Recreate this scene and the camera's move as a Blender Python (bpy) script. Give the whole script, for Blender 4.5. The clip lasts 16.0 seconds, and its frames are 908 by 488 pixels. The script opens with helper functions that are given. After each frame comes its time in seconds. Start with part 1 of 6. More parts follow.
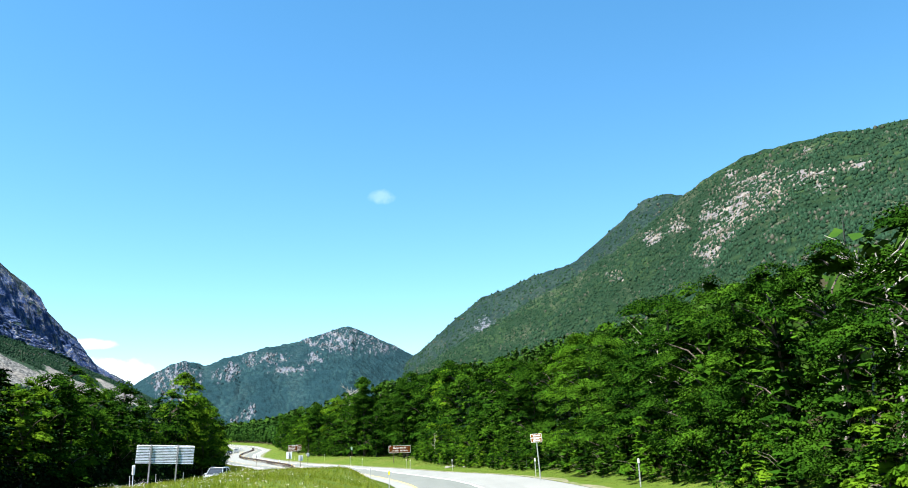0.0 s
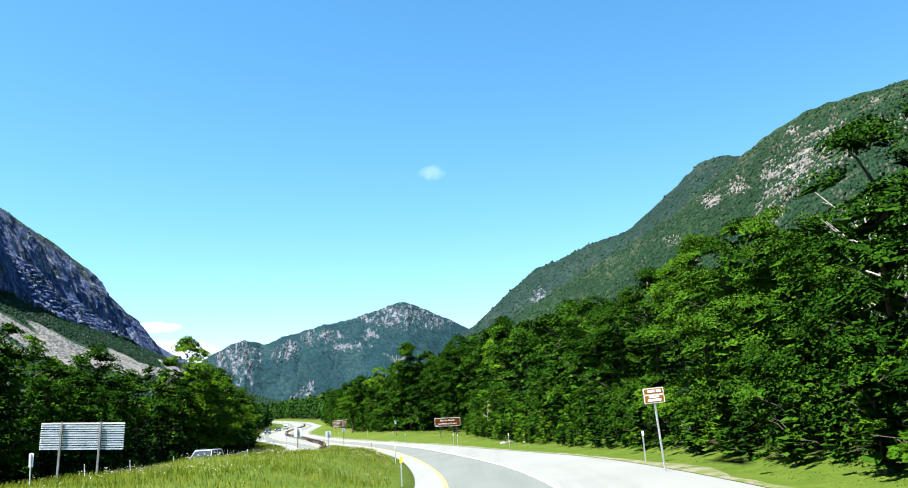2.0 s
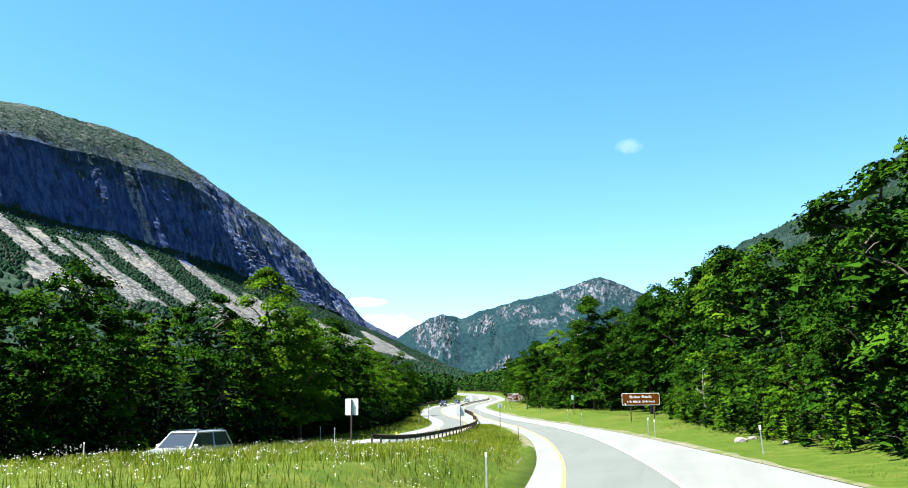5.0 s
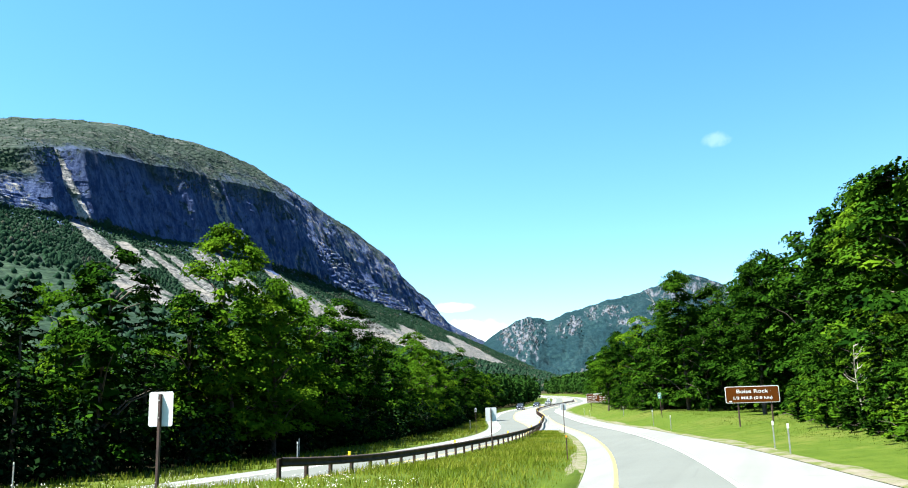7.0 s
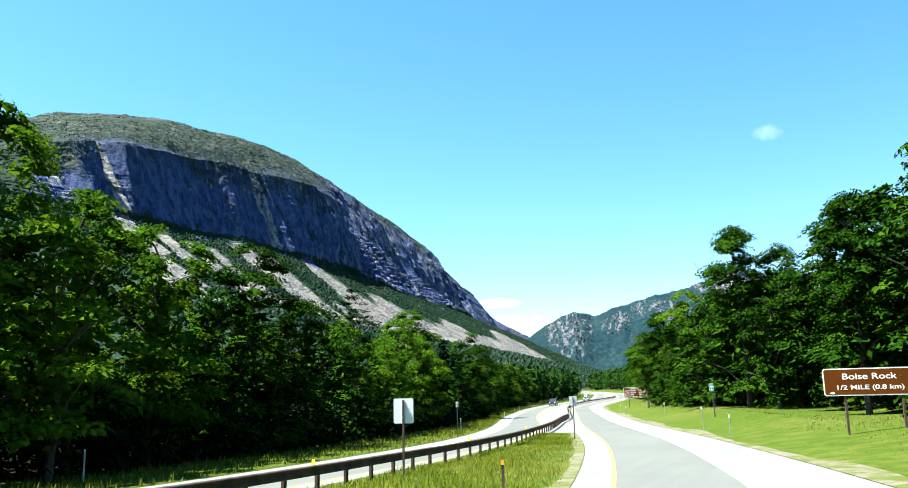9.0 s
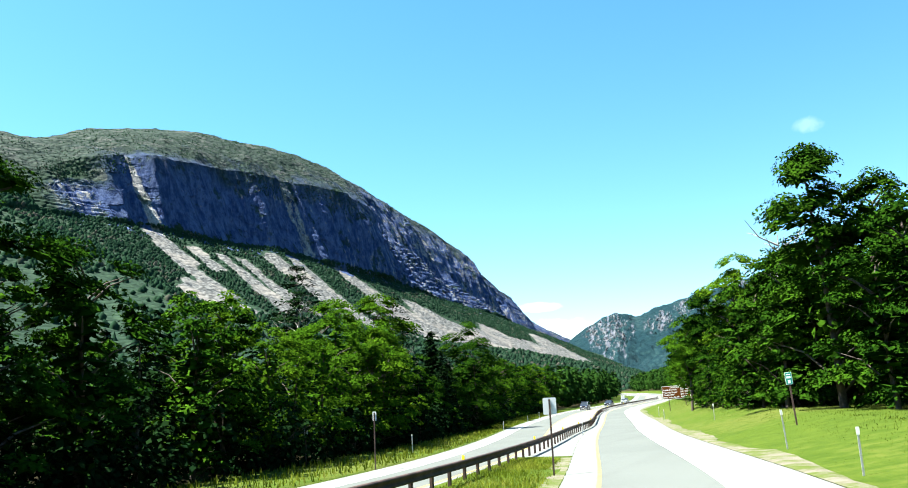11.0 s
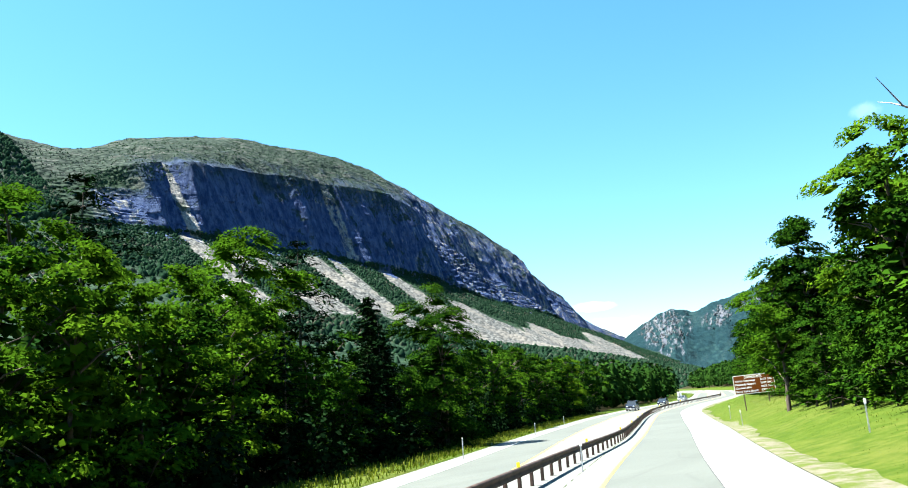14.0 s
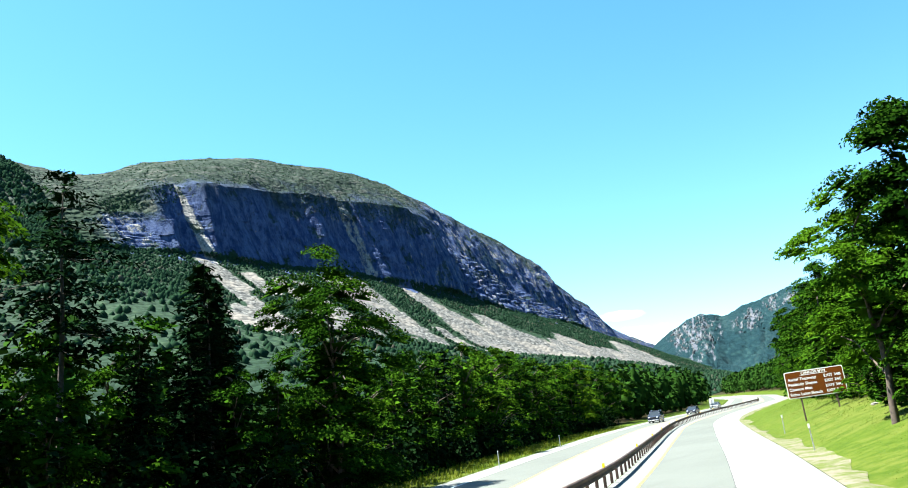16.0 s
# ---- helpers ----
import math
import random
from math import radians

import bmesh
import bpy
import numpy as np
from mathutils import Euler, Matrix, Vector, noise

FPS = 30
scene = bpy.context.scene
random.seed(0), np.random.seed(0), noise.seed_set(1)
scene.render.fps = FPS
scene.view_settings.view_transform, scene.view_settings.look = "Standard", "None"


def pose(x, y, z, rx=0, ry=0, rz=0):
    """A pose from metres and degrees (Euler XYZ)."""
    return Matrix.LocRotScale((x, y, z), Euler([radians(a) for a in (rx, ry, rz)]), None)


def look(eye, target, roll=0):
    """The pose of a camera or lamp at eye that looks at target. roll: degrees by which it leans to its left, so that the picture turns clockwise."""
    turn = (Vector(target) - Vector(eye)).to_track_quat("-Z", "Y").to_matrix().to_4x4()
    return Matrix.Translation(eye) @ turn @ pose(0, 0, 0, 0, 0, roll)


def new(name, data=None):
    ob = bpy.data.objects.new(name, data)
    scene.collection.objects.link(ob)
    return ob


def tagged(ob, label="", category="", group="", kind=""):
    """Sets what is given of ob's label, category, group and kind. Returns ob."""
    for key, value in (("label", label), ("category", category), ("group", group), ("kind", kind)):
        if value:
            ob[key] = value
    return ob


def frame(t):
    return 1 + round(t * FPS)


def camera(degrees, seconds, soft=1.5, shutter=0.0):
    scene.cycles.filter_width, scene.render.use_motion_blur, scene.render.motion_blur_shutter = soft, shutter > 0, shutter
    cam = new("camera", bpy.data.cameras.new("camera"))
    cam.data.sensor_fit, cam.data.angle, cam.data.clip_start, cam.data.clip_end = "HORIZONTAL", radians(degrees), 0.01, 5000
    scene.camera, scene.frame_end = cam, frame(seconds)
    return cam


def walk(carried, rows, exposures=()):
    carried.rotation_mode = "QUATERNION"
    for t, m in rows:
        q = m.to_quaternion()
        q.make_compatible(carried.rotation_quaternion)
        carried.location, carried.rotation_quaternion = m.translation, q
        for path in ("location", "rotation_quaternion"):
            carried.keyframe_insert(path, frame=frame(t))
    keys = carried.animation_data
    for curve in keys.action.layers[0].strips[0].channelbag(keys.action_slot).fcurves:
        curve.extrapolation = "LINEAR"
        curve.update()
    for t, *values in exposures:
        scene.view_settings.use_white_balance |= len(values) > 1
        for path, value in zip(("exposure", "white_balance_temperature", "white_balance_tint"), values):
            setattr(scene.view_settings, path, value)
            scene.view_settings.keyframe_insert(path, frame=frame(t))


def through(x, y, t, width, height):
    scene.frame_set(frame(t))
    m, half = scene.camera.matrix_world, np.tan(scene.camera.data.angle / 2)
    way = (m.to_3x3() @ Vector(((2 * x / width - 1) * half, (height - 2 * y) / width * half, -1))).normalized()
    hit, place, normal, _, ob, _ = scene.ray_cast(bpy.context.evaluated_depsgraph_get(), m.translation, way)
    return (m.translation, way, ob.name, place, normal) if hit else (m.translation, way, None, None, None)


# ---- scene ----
cam = camera(58.2, 16.0, soft=1.0)
PATH = [
    (0, (3.474, 2.99, 2.344), (3.573, 4.929, 2.825), -1.7),
    (0.5, (3.831, 8.425, 2.289), (3.897, 10.369, 2.752), -1.2),
    (1, (4.235, 14.182, 2.27), (4.268, 16.133, 2.711), -1.8),
    (1.5, (4.512, 19.571, 2.233), (4.513, 21.524, 2.663), -2.7),
    (2, (4.698, 25.361, 2.166), (4.666, 27.315, 2.59), -2.9),
    (2.5, (4.863, 31.118, 2.167), (4.781, 33.072, 2.586), -2.3),
    (3, (4.931, 36.753, 2.143), (4.722, 38.698, 2.558), -1.2),
    (3.5, (4.952, 42.427, 2.141), (4.663, 44.363, 2.548), -1.0),
    (4, (4.899, 48.218, 2.144), (4.545, 50.146, 2.544), -1.2),
    (4.5, (4.709, 54.26, 2.053), (4.272, 56.172, 2.443), -0.4),
    (5, (4.13, 60.205, 1.983), (3.623, 62.102, 2.366), -0.8),
    (7.5, (1.674, 87.045, 1.608), (0.935, 88.861, 2.004), -1.8),
    (8, (0.888, 92.93, 1.549), (0.121, 94.735, 1.939), -2.0),
    (8.5, (-0.006, 98.776, 1.51), (-0.791, 100.573, 1.9), -1.8),
    (9, (-0.923, 104.321, 1.441), (-1.731, 106.109, 1.831), -1.2),
    (11.5, (-7.098, 134.462, 1.499), (-8.006, 136.196, 1.911), -3.2),
    (12, (-8.899, 140.387, 1.433), (-9.818, 142.114, 1.849), -3.6),
    (12.5, (-10.154, 145.515, 1.447), (-11.096, 147.229, 1.864), -3.4),
    (13, (-11.594, 150.896, 1.422), (-12.552, 152.601, 1.844), -4.1),
    (13.5, (-13.02, 156.463, 1.516), (-14.003, 158.153, 1.938), -3.6),
    (14, (-14.575, 162.066, 1.561), (-15.573, 163.748, 1.982), -3.9),
    (14.5, (-16.018, 167.718, 1.658), (-17.032, 169.389, 2.082), -5.0),
    (15, (-17.582, 173.351, 1.755), (-18.609, 175.012, 2.187), -4.4),
    (15.5, (-19.199, 179.05, 1.809), (-20.228, 180.705, 2.259), -5.3),
    (16, (-20.965, 184.939, 1.832), (-22.006, 186.584, 2.293), -5.9),
]
walk(cam, [(t, look(eye, target, roll)) for t, eye, target, roll in PATH], exposures=[(0, 2.42, 6350, 9), (16, 2.76, 6500, 4)])

# ---------------------------------------------------------------- sky and sun
SUN_EL, SUN_AZ = radians(62.0), radians(118.0)  # azimuth: degrees to the left of +y
to_sun = Vector((-math.sin(SUN_AZ) * math.cos(SUN_EL), math.cos(SUN_AZ) * math.cos(SUN_EL), math.sin(SUN_EL)))
world = bpy.data.worlds.new("sky")
scene.world = world
world.use_nodes = True
wn = world.node_tree
wn.nodes.clear()
sky = wn.nodes.new("ShaderNodeTexSky")
sky.sky_type = "NISHITA"
sky.sun_disc = False
sky.sun_elevation = SUN_EL
sky.sun_rotation = -SUN_AZ
sky.altitude = 600.0
sky.air_density = 1.0
sky.dust_density = 0.3
sky.ozone_density = 1.5
w_bg = wn.nodes.new("ShaderNodeBackground")
w_bg.inputs["Strength"].default_value = 0.052
w_out = wn.nodes.new("ShaderNodeOutputWorld")
wn.links.new(w_bg.outputs[0], w_out.inputs[0])


def cloud(before, az, el, wide, high, amount, seed):
    """A small cloud in the sky, az degrees right of +y and el degrees up."""
    a, e = radians(az), radians(el)
    way = Vector((math.sin(a) * math.cos(e), math.cos(a) * math.cos(e), math.sin(e)))
    side = Vector((math.cos(a), -math.sin(a), 0))
    up = side.cross(way)
    co = wn.nodes.new("ShaderNodeTexCoord")
    total = None
    for axis, size in ((side, wide), (up, high)):
        dot = wn.nodes.new("ShaderNodeVectorMath")
        dot.operation = "DOT_PRODUCT"
        wn.links.new(co.outputs["Generated"], dot.inputs[0])
        dot.inputs[1].default_value = axis
        sq = wn.nodes.new("ShaderNodeMath")
        sq.operation = "DIVIDE"
        wn.links.new(dot.outputs["Value"], sq.inputs[0])
        sq.inputs[1].default_value = math.sin(radians(size))
        p = wn.nodes.new("ShaderNodeMath")
        p.operation = "MULTIPLY"
        wn.links.new(sq.outputs[0], p.inputs[0])
        wn.links.new(sq.outputs[0], p.inputs[1])
        if total is None:
            total = p.outputs[0]
        else:
            s = wn.nodes.new("ShaderNodeMath")
            s.operation = "ADD"
            wn.links.new(total, s.inputs[0])
            wn.links.new(p.outputs[0], s.inputs[1])
            total = s.outputs[0]
    n = wn.nodes.new("ShaderNodeTexNoise")
    n.inputs["Scale"].default_value = 60.0
    n.inputs["Detail"].default_value = 5.0
    n.noise_dimensions = "4D"
    n.inputs["W"].default_value = seed
    wn.links.new(co.outputs["Generated"], n.inputs["Vector"])
    edge = wn.nodes.new("ShaderNodeMath")
    edge.operation = "MULTIPLY_ADD"
    wn.links.new(n.outputs["Fac"], edge.inputs[0])
    edge.inputs[1].default_value = -2.4
    wn.links.new(total, edge.inputs[2])
    ramp = wn.nodes.new("ShaderNodeMapRange")
    ramp.interpolation_type = "SMOOTHSTEP"
    wn.links.new(edge.outputs[0], ramp.inputs["Value"])
    ramp.inputs["From Min"].default_value = -1.1
    ramp.inputs["From Max"].default_value = 0.1
    ramp.inputs["To Min"].default_value = amount
    ramp.inputs["To Max"].default_value = 0.0
    front = wn.nodes.new("ShaderNodeVectorMath")
    front.operation = "DOT_PRODUCT"
    wn.links.new(co.outputs["Generated"], front.inputs[0])
    front.inputs[1].default_value = way
    gate = wn.nodes.new("ShaderNodeMath")
    gate.operation = "GREATER_THAN"
    gate.inputs[1].default_value = 0.5
    wn.links.new(front.outputs["Value"], gate.inputs[0])
    mul = wn.nodes.new("ShaderNodeMath")
    mul.operation = "MULTIPLY"
    wn.links.new(ramp.outputs[0], mul.inputs[0])
    wn.links.new(gate.outputs[0], mul.inputs[1])
    mix = wn.nodes.new("ShaderNodeMix")
    mix.data_type = "RGBA"
    wn.links.new(mul.outputs[0], mix.inputs["Factor"])
    wn.links.new(before, mix.inputs["A"])
    mix.inputs["B"].default_value = (7.5, 7.8, 8.0, 1)
    return mix.outputs["Result"]


lit = sky.outputs[0]
lit = cloud(lit, -2.2, 17.3, 0.9, 0.5, 0.13, 1.0)
lit = cloud(lit, -19.8, 5.2, 2.4, 0.9, 0.75, 5.0)
lit = cloud(lit, -21.5, 7.0, 1.8, 0.35, 0.45, 9.0)
vivid = wn.nodes.new("ShaderNodeHueSaturation")
vivid.inputs["Hue"].default_value = 0.4885
vivid.inputs["Saturation"].default_value = 1.27
wn.links.new(lit, vivid.inputs["Color"])
wn.links.new(vivid.outputs[0], w_bg.inputs["Color"])
sun = new("sun", bpy.data.lights.new("sun", "SUN"))
sun.data.energy = 5.0
sun.data.angle = radians(0.53)
sun.data.color = (1.0, 0.955, 0.88)
sun.matrix_world = look((0, 0, 50), Vector((0, 0, 50)) - to_sun)

# ---------------------------------------------------------------- plan of the valley
Y0, Y1 = -120.0, 900.0
YS = np.arange(Y0, Y1 + 0.5, 1.0)


def smooth_line(rows, sigma=7.0):
    """A smooth curve through rows of (y, value), sampled every metre of y."""
    ys, vs = [r[0] for r in rows], [r[1] for r in rows]
    raw = np.interp(YS, ys, vs)
    first = (vs[1] - vs[0]) / (ys[1] - ys[0])
    last = (vs[-1] - vs[-2]) / (ys[-1] - ys[-2])
    raw = np.where(YS < ys[0], vs[0] + (YS - ys[0]) * first, raw)
    raw = np.where(YS > ys[-1], vs[-1] + (YS - ys[-1]) * last, raw)
    k = np.exp(-0.5 * (np.arange(-30, 31) / sigma) ** 2)
    k /= k.sum()
    wide = np.r_[raw[0] + (np.arange(-30, 0)) * (raw[1] - raw[0]), raw, raw[-1] + np.arange(1, 31) * (raw[-1] - raw[-2])]
    return np.convolve(wide, k, "valid")


# yellow edge line of the near carriageway
YEL = smooth_line([(-60, 0.3), (0, 2.7), (20, 3.6), (40, 3.95), (52, 3.75), (65, 2.9), (86, 0.55), (98, -1.0), (111, -3.3), (121, -5.2), (134, -8.25), (150, -12.5), (160, -15.75), (165, -17.45), (175, -20.75),
                   (190, -25.5), (200, -28.5), (210, -31.45), (225, -35.85), (242, -41.1), (262, -47.1), (285, -54.0), (305, -58.5), (330, -62.5), (370, -67.5), (409, -73.0), (500, -96.0), (700, -170.0)])
ROADZ = smooth_line([(-60, 0.4), (0, 0.12), (60, -0.2), (87, -0.6), (104, -0.8), (134, -0.82), (150, -0.8), (167, -0.72), (185, -0.62), (206, -0.55), (218, -0.45), (253, -0.05), (294, 0.6),
                     (409, 3.2), (600, 8.0), (900, 14.0)])
BANK = smooth_line([(-60, 0.0), (0, 0.02), (20, 0.05), (60, 0.055), (120, 0.055), (160, 0.04), (200, 0.02), (240, 0.0), (400, 0.0)])
# paved width right of the yellow line, guard rail, far carriageway and the edges of the woods
PAVED = smooth_line([(-60, 7.6), (70, 7.6), (92, 7.0), (110, 6.5), (127, 6.1), (140, 5.8), (160, 5.6), (185, 5.6), (200, 5.9), (230, 6.2), (300, 6.2), (500, 6.2)])
RAIL = smooth_line([(100, -12.0), (112, -13.0), (125, -14.6), (137, -15.8), (150, -17.8), (167, -21.5), (180, -24.8), (194, -28.7), (214, -33.6), (224, -36.7), (240, -41.6), (262, -48.4), (285, -55.0),
                    (305, -59.6), (330, -63.6), (370, -68.6), (409, -74.1), (500, -97.1), (700, -171.1)], 5.0)
SB_R = smooth_line([(-60, -19.0), (40, -16.5), (70, -15.5), (93, -14.6), (110, -14.4), (125, -15.4), (137, -16.5), (150, -18.5), (167, -22.2), (180, -25.5), (194, -29.4), (214, -34.4), (240, -42.4),
                    (262, -49.2), (285, -55.8), (305, -60.4), (330, -64.4), (370, -69.4), (409, -74.9), (500, -97.9), (700, -171.9)])
SB_L = smooth_line([(-60, -26.0), (40, -23.5), (70, -22.3), (93, -21.2), (110, -20.8), (125, -21.0), (143, -23.0), (155, -24.8), (169, -28.2), (187, -34.0), (215, -44.2), (240, -52.4), (280, -64.2),
                    (305, -69.8), (330, -73.5), (370, -78.0), (409, -83.5), (500, -106.5), (700, -180.5)])
WOOD_R = smooth_line([(-60, 12.5), (0, 13.5), (20, 14.3), (40, 14.2), (55, 13.4), (75, 12.4), (90, 11.0), (105, 9.6), (115, 8.8), (130, 7.4), (145, 6.4), (165, 2.5), (185, -4.0), (205, -11.5), (225, -19.0),
                      (245, -25.5), (270, -34.5), (300, -44.0), (330, -50.5), (409, -63.0), (500, -86.0), (700, -160.0)])
RISE = smooth_line([(-60, 0.08), (120, 0.09), (150, 0.13), (200, 0.24), (225, 0.32), (290, 0.30), (500, 0.25)])
WOOD_L = smooth_line([(-60, -33.0), (60, -31.0), (100, -28.5), (125, -27.0), (143, -29.0), (164, -33.0), (179, -36.5), (197, -41.5), (226, -52.0), (250, -60.0), (280, -70.0), (330, -80.0), (409, -91.0),
                      (500, -114.0), (700, -188.0)])


def at(line, y):
    return np.interp(y, YS, line)


def step(a, b, v):
    s = np.clip((v - a) / (b - a), 0.0, 1.0)
    return s * s * (3 - 2 * s)


def ground_z(x, y):
    """Height of the land (arrays or numbers)."""
    x, y = np.asarray(x, float), np.asarray(y, float)
    u = x - at(YEL, y)
    zr, bank, paved = at(ROADZ, y), at(BANK, y), at(PAVED, y)
    z = zr + bank * np.clip(u, -1.5, paved)
    right = np.clip(u - paved, 0, None)
    z = z + at(RISE, y) * np.clip(right - 1.2, 0, 6.0)
    inside = np.clip(x - at(WOOD_R, y), 0, None)
    z = z + 0.17 * np.clip(inside, 0, 80) + 0.30 * np.clip(inside - 80, 0, 300)
    mid = 0.5 * (at(YEL, y) - 1.2 + at(SB_R, y))
    half = np.maximum(0.5 * (at(YEL, y) - 1.2 - at(SB_R, y)), 0.3)
    z = z + np.clip(half - 2.0, 0, 7.0) * (0.15 + 0.065 * step(60, 76, y) - 0.065 * step(90, 108, y) - 0.105 * step(106, 128, y)) * step(0.0, 1.0, (1 - np.abs(x - mid) / half) / (0.75 - 0.30 * step(60, 76, y) * (1 - step(98, 116, y))))
    left = np.clip(at(WOOD_L, y) - x, 0, None)
    z = z - 0.02 * np.clip(at(SB_L, y) - x, 0, 8) + 0.012 * np.clip(left, 0, 250) + 0.06 * np.clip(left - 60, 0, 400) + 0.10 * np.clip(left - 250, 0, 200)
    far = step(500, 900, np.abs(y))
    return z * (1 - far) + far * np.clip(z, -5, 60)

# ---------------------------------------------------------------- materials
class Nodes:
    """A material's nodes, made by short calls."""

    def __init__(self, name, rough=0.8, spec=0.3, tone=1.0):
        self.tone = tone
        self.mat = bpy.data.materials.new(name)
        self.mat.use_nodes = True
        self.tree = self.mat.node_tree
        self.bsdf = self.tree.nodes["Principled BSDF"]
        self.out = self.tree.nodes["Material Output"]
        self.bsdf.inputs["Roughness"].default_value = rough
        self.bsdf.inputs["Specular IOR Level"].default_value = spec
        self.geo = self.tree.nodes.new("ShaderNodeNewGeometry")
        self.pos = self.geo.outputs["Position"]

    def link(self, a, b):
        self.tree.links.new(a, b)

    def put(self, value, socket):
        if isinstance(value, (int, float)):
            socket.default_value = value
        elif isinstance(value, tuple):
            socket.default_value = (*value, 1) if len(value) == 3 and len(socket.default_value) == 4 else value
        else:
            self.link(value, socket)

    def scaled(self, vec, s):
        n = self.tree.nodes.new("ShaderNodeMapping")
        n.inputs["Scale"].default_value = s
        self.link(vec, n.inputs["Vector"])
        return n.outputs[0]

    def noise(self, scale, detail=4.0, rough=0.55, vec=None, distort=0.0):
        n = self.tree.nodes.new("ShaderNodeTexNoise")
        n.inputs["Scale"].default_value, n.inputs["Detail"].default_value, n.inputs["Roughness"].default_value = scale, detail, rough
        n.inputs["Distortion"].default_value = distort
        self.link(vec or self.pos, n.inputs["Vector"])
        return n.outputs["Fac"]

    def voronoi(self, scale, vec=None, out="Distance", feature="F1"):
        n = self.tree.nodes.new("ShaderNodeTexVoronoi")
        n.feature = feature
        n.inputs["Scale"].default_value = scale
        self.link(vec or self.pos, n.inputs["Vector"])
        return n.outputs[out]

    def ramp(self, value, lo, hi, a=0.0, b=1.0):
        n = self.tree.nodes.new("ShaderNodeMapRange")
        n.interpolation_type = "SMOOTHSTEP"
        self.put(value, n.inputs["Value"])
        for key, v in (("From Min", lo), ("From Max", hi), ("To Min", a), ("To Max", b)):
            n.inputs[key].default_value = v
        return n.outputs[0]

    def math(self, op, a, b=0.0, c=0.0):
        n = self.tree.nodes.new("ShaderNodeMath")
        n.operation = op
        for v, s in zip((a, b, c), n.inputs):
            self.put(v, s)
        return n.outputs[0]

    def mix(self, f, a, b):
        n = self.tree.nodes.new("ShaderNodeMix")
        n.data_type = "RGBA"
        self.put(f, n.inputs["Factor"])
        for value, key in ((a, "A"), (b, "B")):
            self.put(tuple(v * self.tone for v in value) if isinstance(value, tuple) else value, n.inputs[key])
        return n.outputs["Result"]

    def attr(self, name):
        n = self.tree.nodes.new("ShaderNodeAttribute")
        n.attribute_name = name
        return n.outputs["Fac"]

    def random(self):
        return self.tree.nodes.new("ShaderNodeObjectInfo").outputs["Random"]

    def island(self):
        return self.geo.outputs["Random Per Island"]

    def bump(self, height, strength=0.5, distance=0.05):
        n = self.tree.nodes.new("ShaderNodeBump")
        n.inputs["Strength"].default_value, n.inputs["Distance"].default_value = strength, distance
        self.link(height, n.inputs["Height"])
        self.link(n.outputs[0], self.bsdf.inputs["Normal"])

    def colour(self, c):
        self.put(c, self.bsdf.inputs["Base Color"])
        return self

    def leafy(self, c, through=0.35):
        """Thin leaves: part of the light passes through them."""
        self.colour(c)
        t = self.tree.nodes.new("ShaderNodeBsdfTranslucent")
        self.put(c, t.inputs["Color"])
        m = self.tree.nodes.new("ShaderNodeMixShader")
        m.inputs[0].default_value = through
        self.link(self.bsdf.outputs[0], m.inputs[1])
        self.link(t.outputs[0], m.inputs[2])
        self.link(m.outputs[0], self.out.inputs["Surface"])


def plain(name, colour, rough=0.6, metal=0.0, spec=0.4, vary=0.12, scale=6.0):
    n = Nodes(name, rough, spec)
    n.bsdf.inputs["Metallic"].default_value = metal
    f = n.noise(scale, 6.0, 0.6)
    dark = tuple(v * (1 - vary * 1.6) for v in colour)
    light = tuple(min(1, v * (1 + vary)) for v in colour)
    n.colour(n.mix(n.ramp(f, 0.3, 0.7), dark, light))
    n.bump(n.noise(scale * 9, 3.0), 0.15, 0.01)
    return n.mat


def leaf_material(name, dark, mid, light, through=0.2, dead=None, rough=0.75, spec=0.0):
    """Leaves: each one and each tree has its own shade; dead: the colour of a few dead ones."""
    n = Nodes(name, rough, spec, 0.36)
    a = n.mix(n.island(), dark, mid)
    b = n.mix(n.ramp(n.random(), 0.25, 1.0), a, light)
    c = n.mix(n.ramp(n.noise(0.7, 3.0), 0.38, 0.62), b, a)
    if dead:
        c = n.mix(n.math("MULTIPLY", n.ramp(n.island(), 0.70, 0.74), n.ramp(n.noise(0.02, 4.0, 0.7), 0.50, 0.58)), c, dead)
    n.leafy(c, through)
    return n.mat


M = {}
M["leaf"] = leaf_material("broad_leaves", (0.007, 0.030, 0.004), (0.042, 0.124, 0.009), (0.084, 0.205, 0.013), 0.04)
M["leaf_pale"] = leaf_material("pale_leaves", (0.060, 0.165, 0.010), (0.112, 0.260, 0.014), (0.190, 0.355, 0.018), 0.30)
M["needle"] = leaf_material("needles", (0.008, 0.026, 0.010), (0.016, 0.046, 0.015), (0.024, 0.060, 0.017), 0.03)
M["leaf_dry"] = leaf_material("rusty_needles", (0.07, 0.045, 0.012), (0.10, 0.065, 0.02), (0.08, 0.08, 0.02), 0.1)
M["wood_far"] = leaf_material("far_leaves", (0.018, 0.058, 0.012), (0.046, 0.118, 0.018), (0.068, 0.146, 0.020), 0.05, None, 0.8)
# lifted and blued greens: haze over the slopes mixed into leaf colour
M["wood_mountain"] = leaf_material("mountain_leaves", (0.022, 0.062, 0.036), (0.044, 0.100, 0.056), (0.052, 0.110, 0.058), 0.05, (0.14, 0.14, 0.11), 0.8)
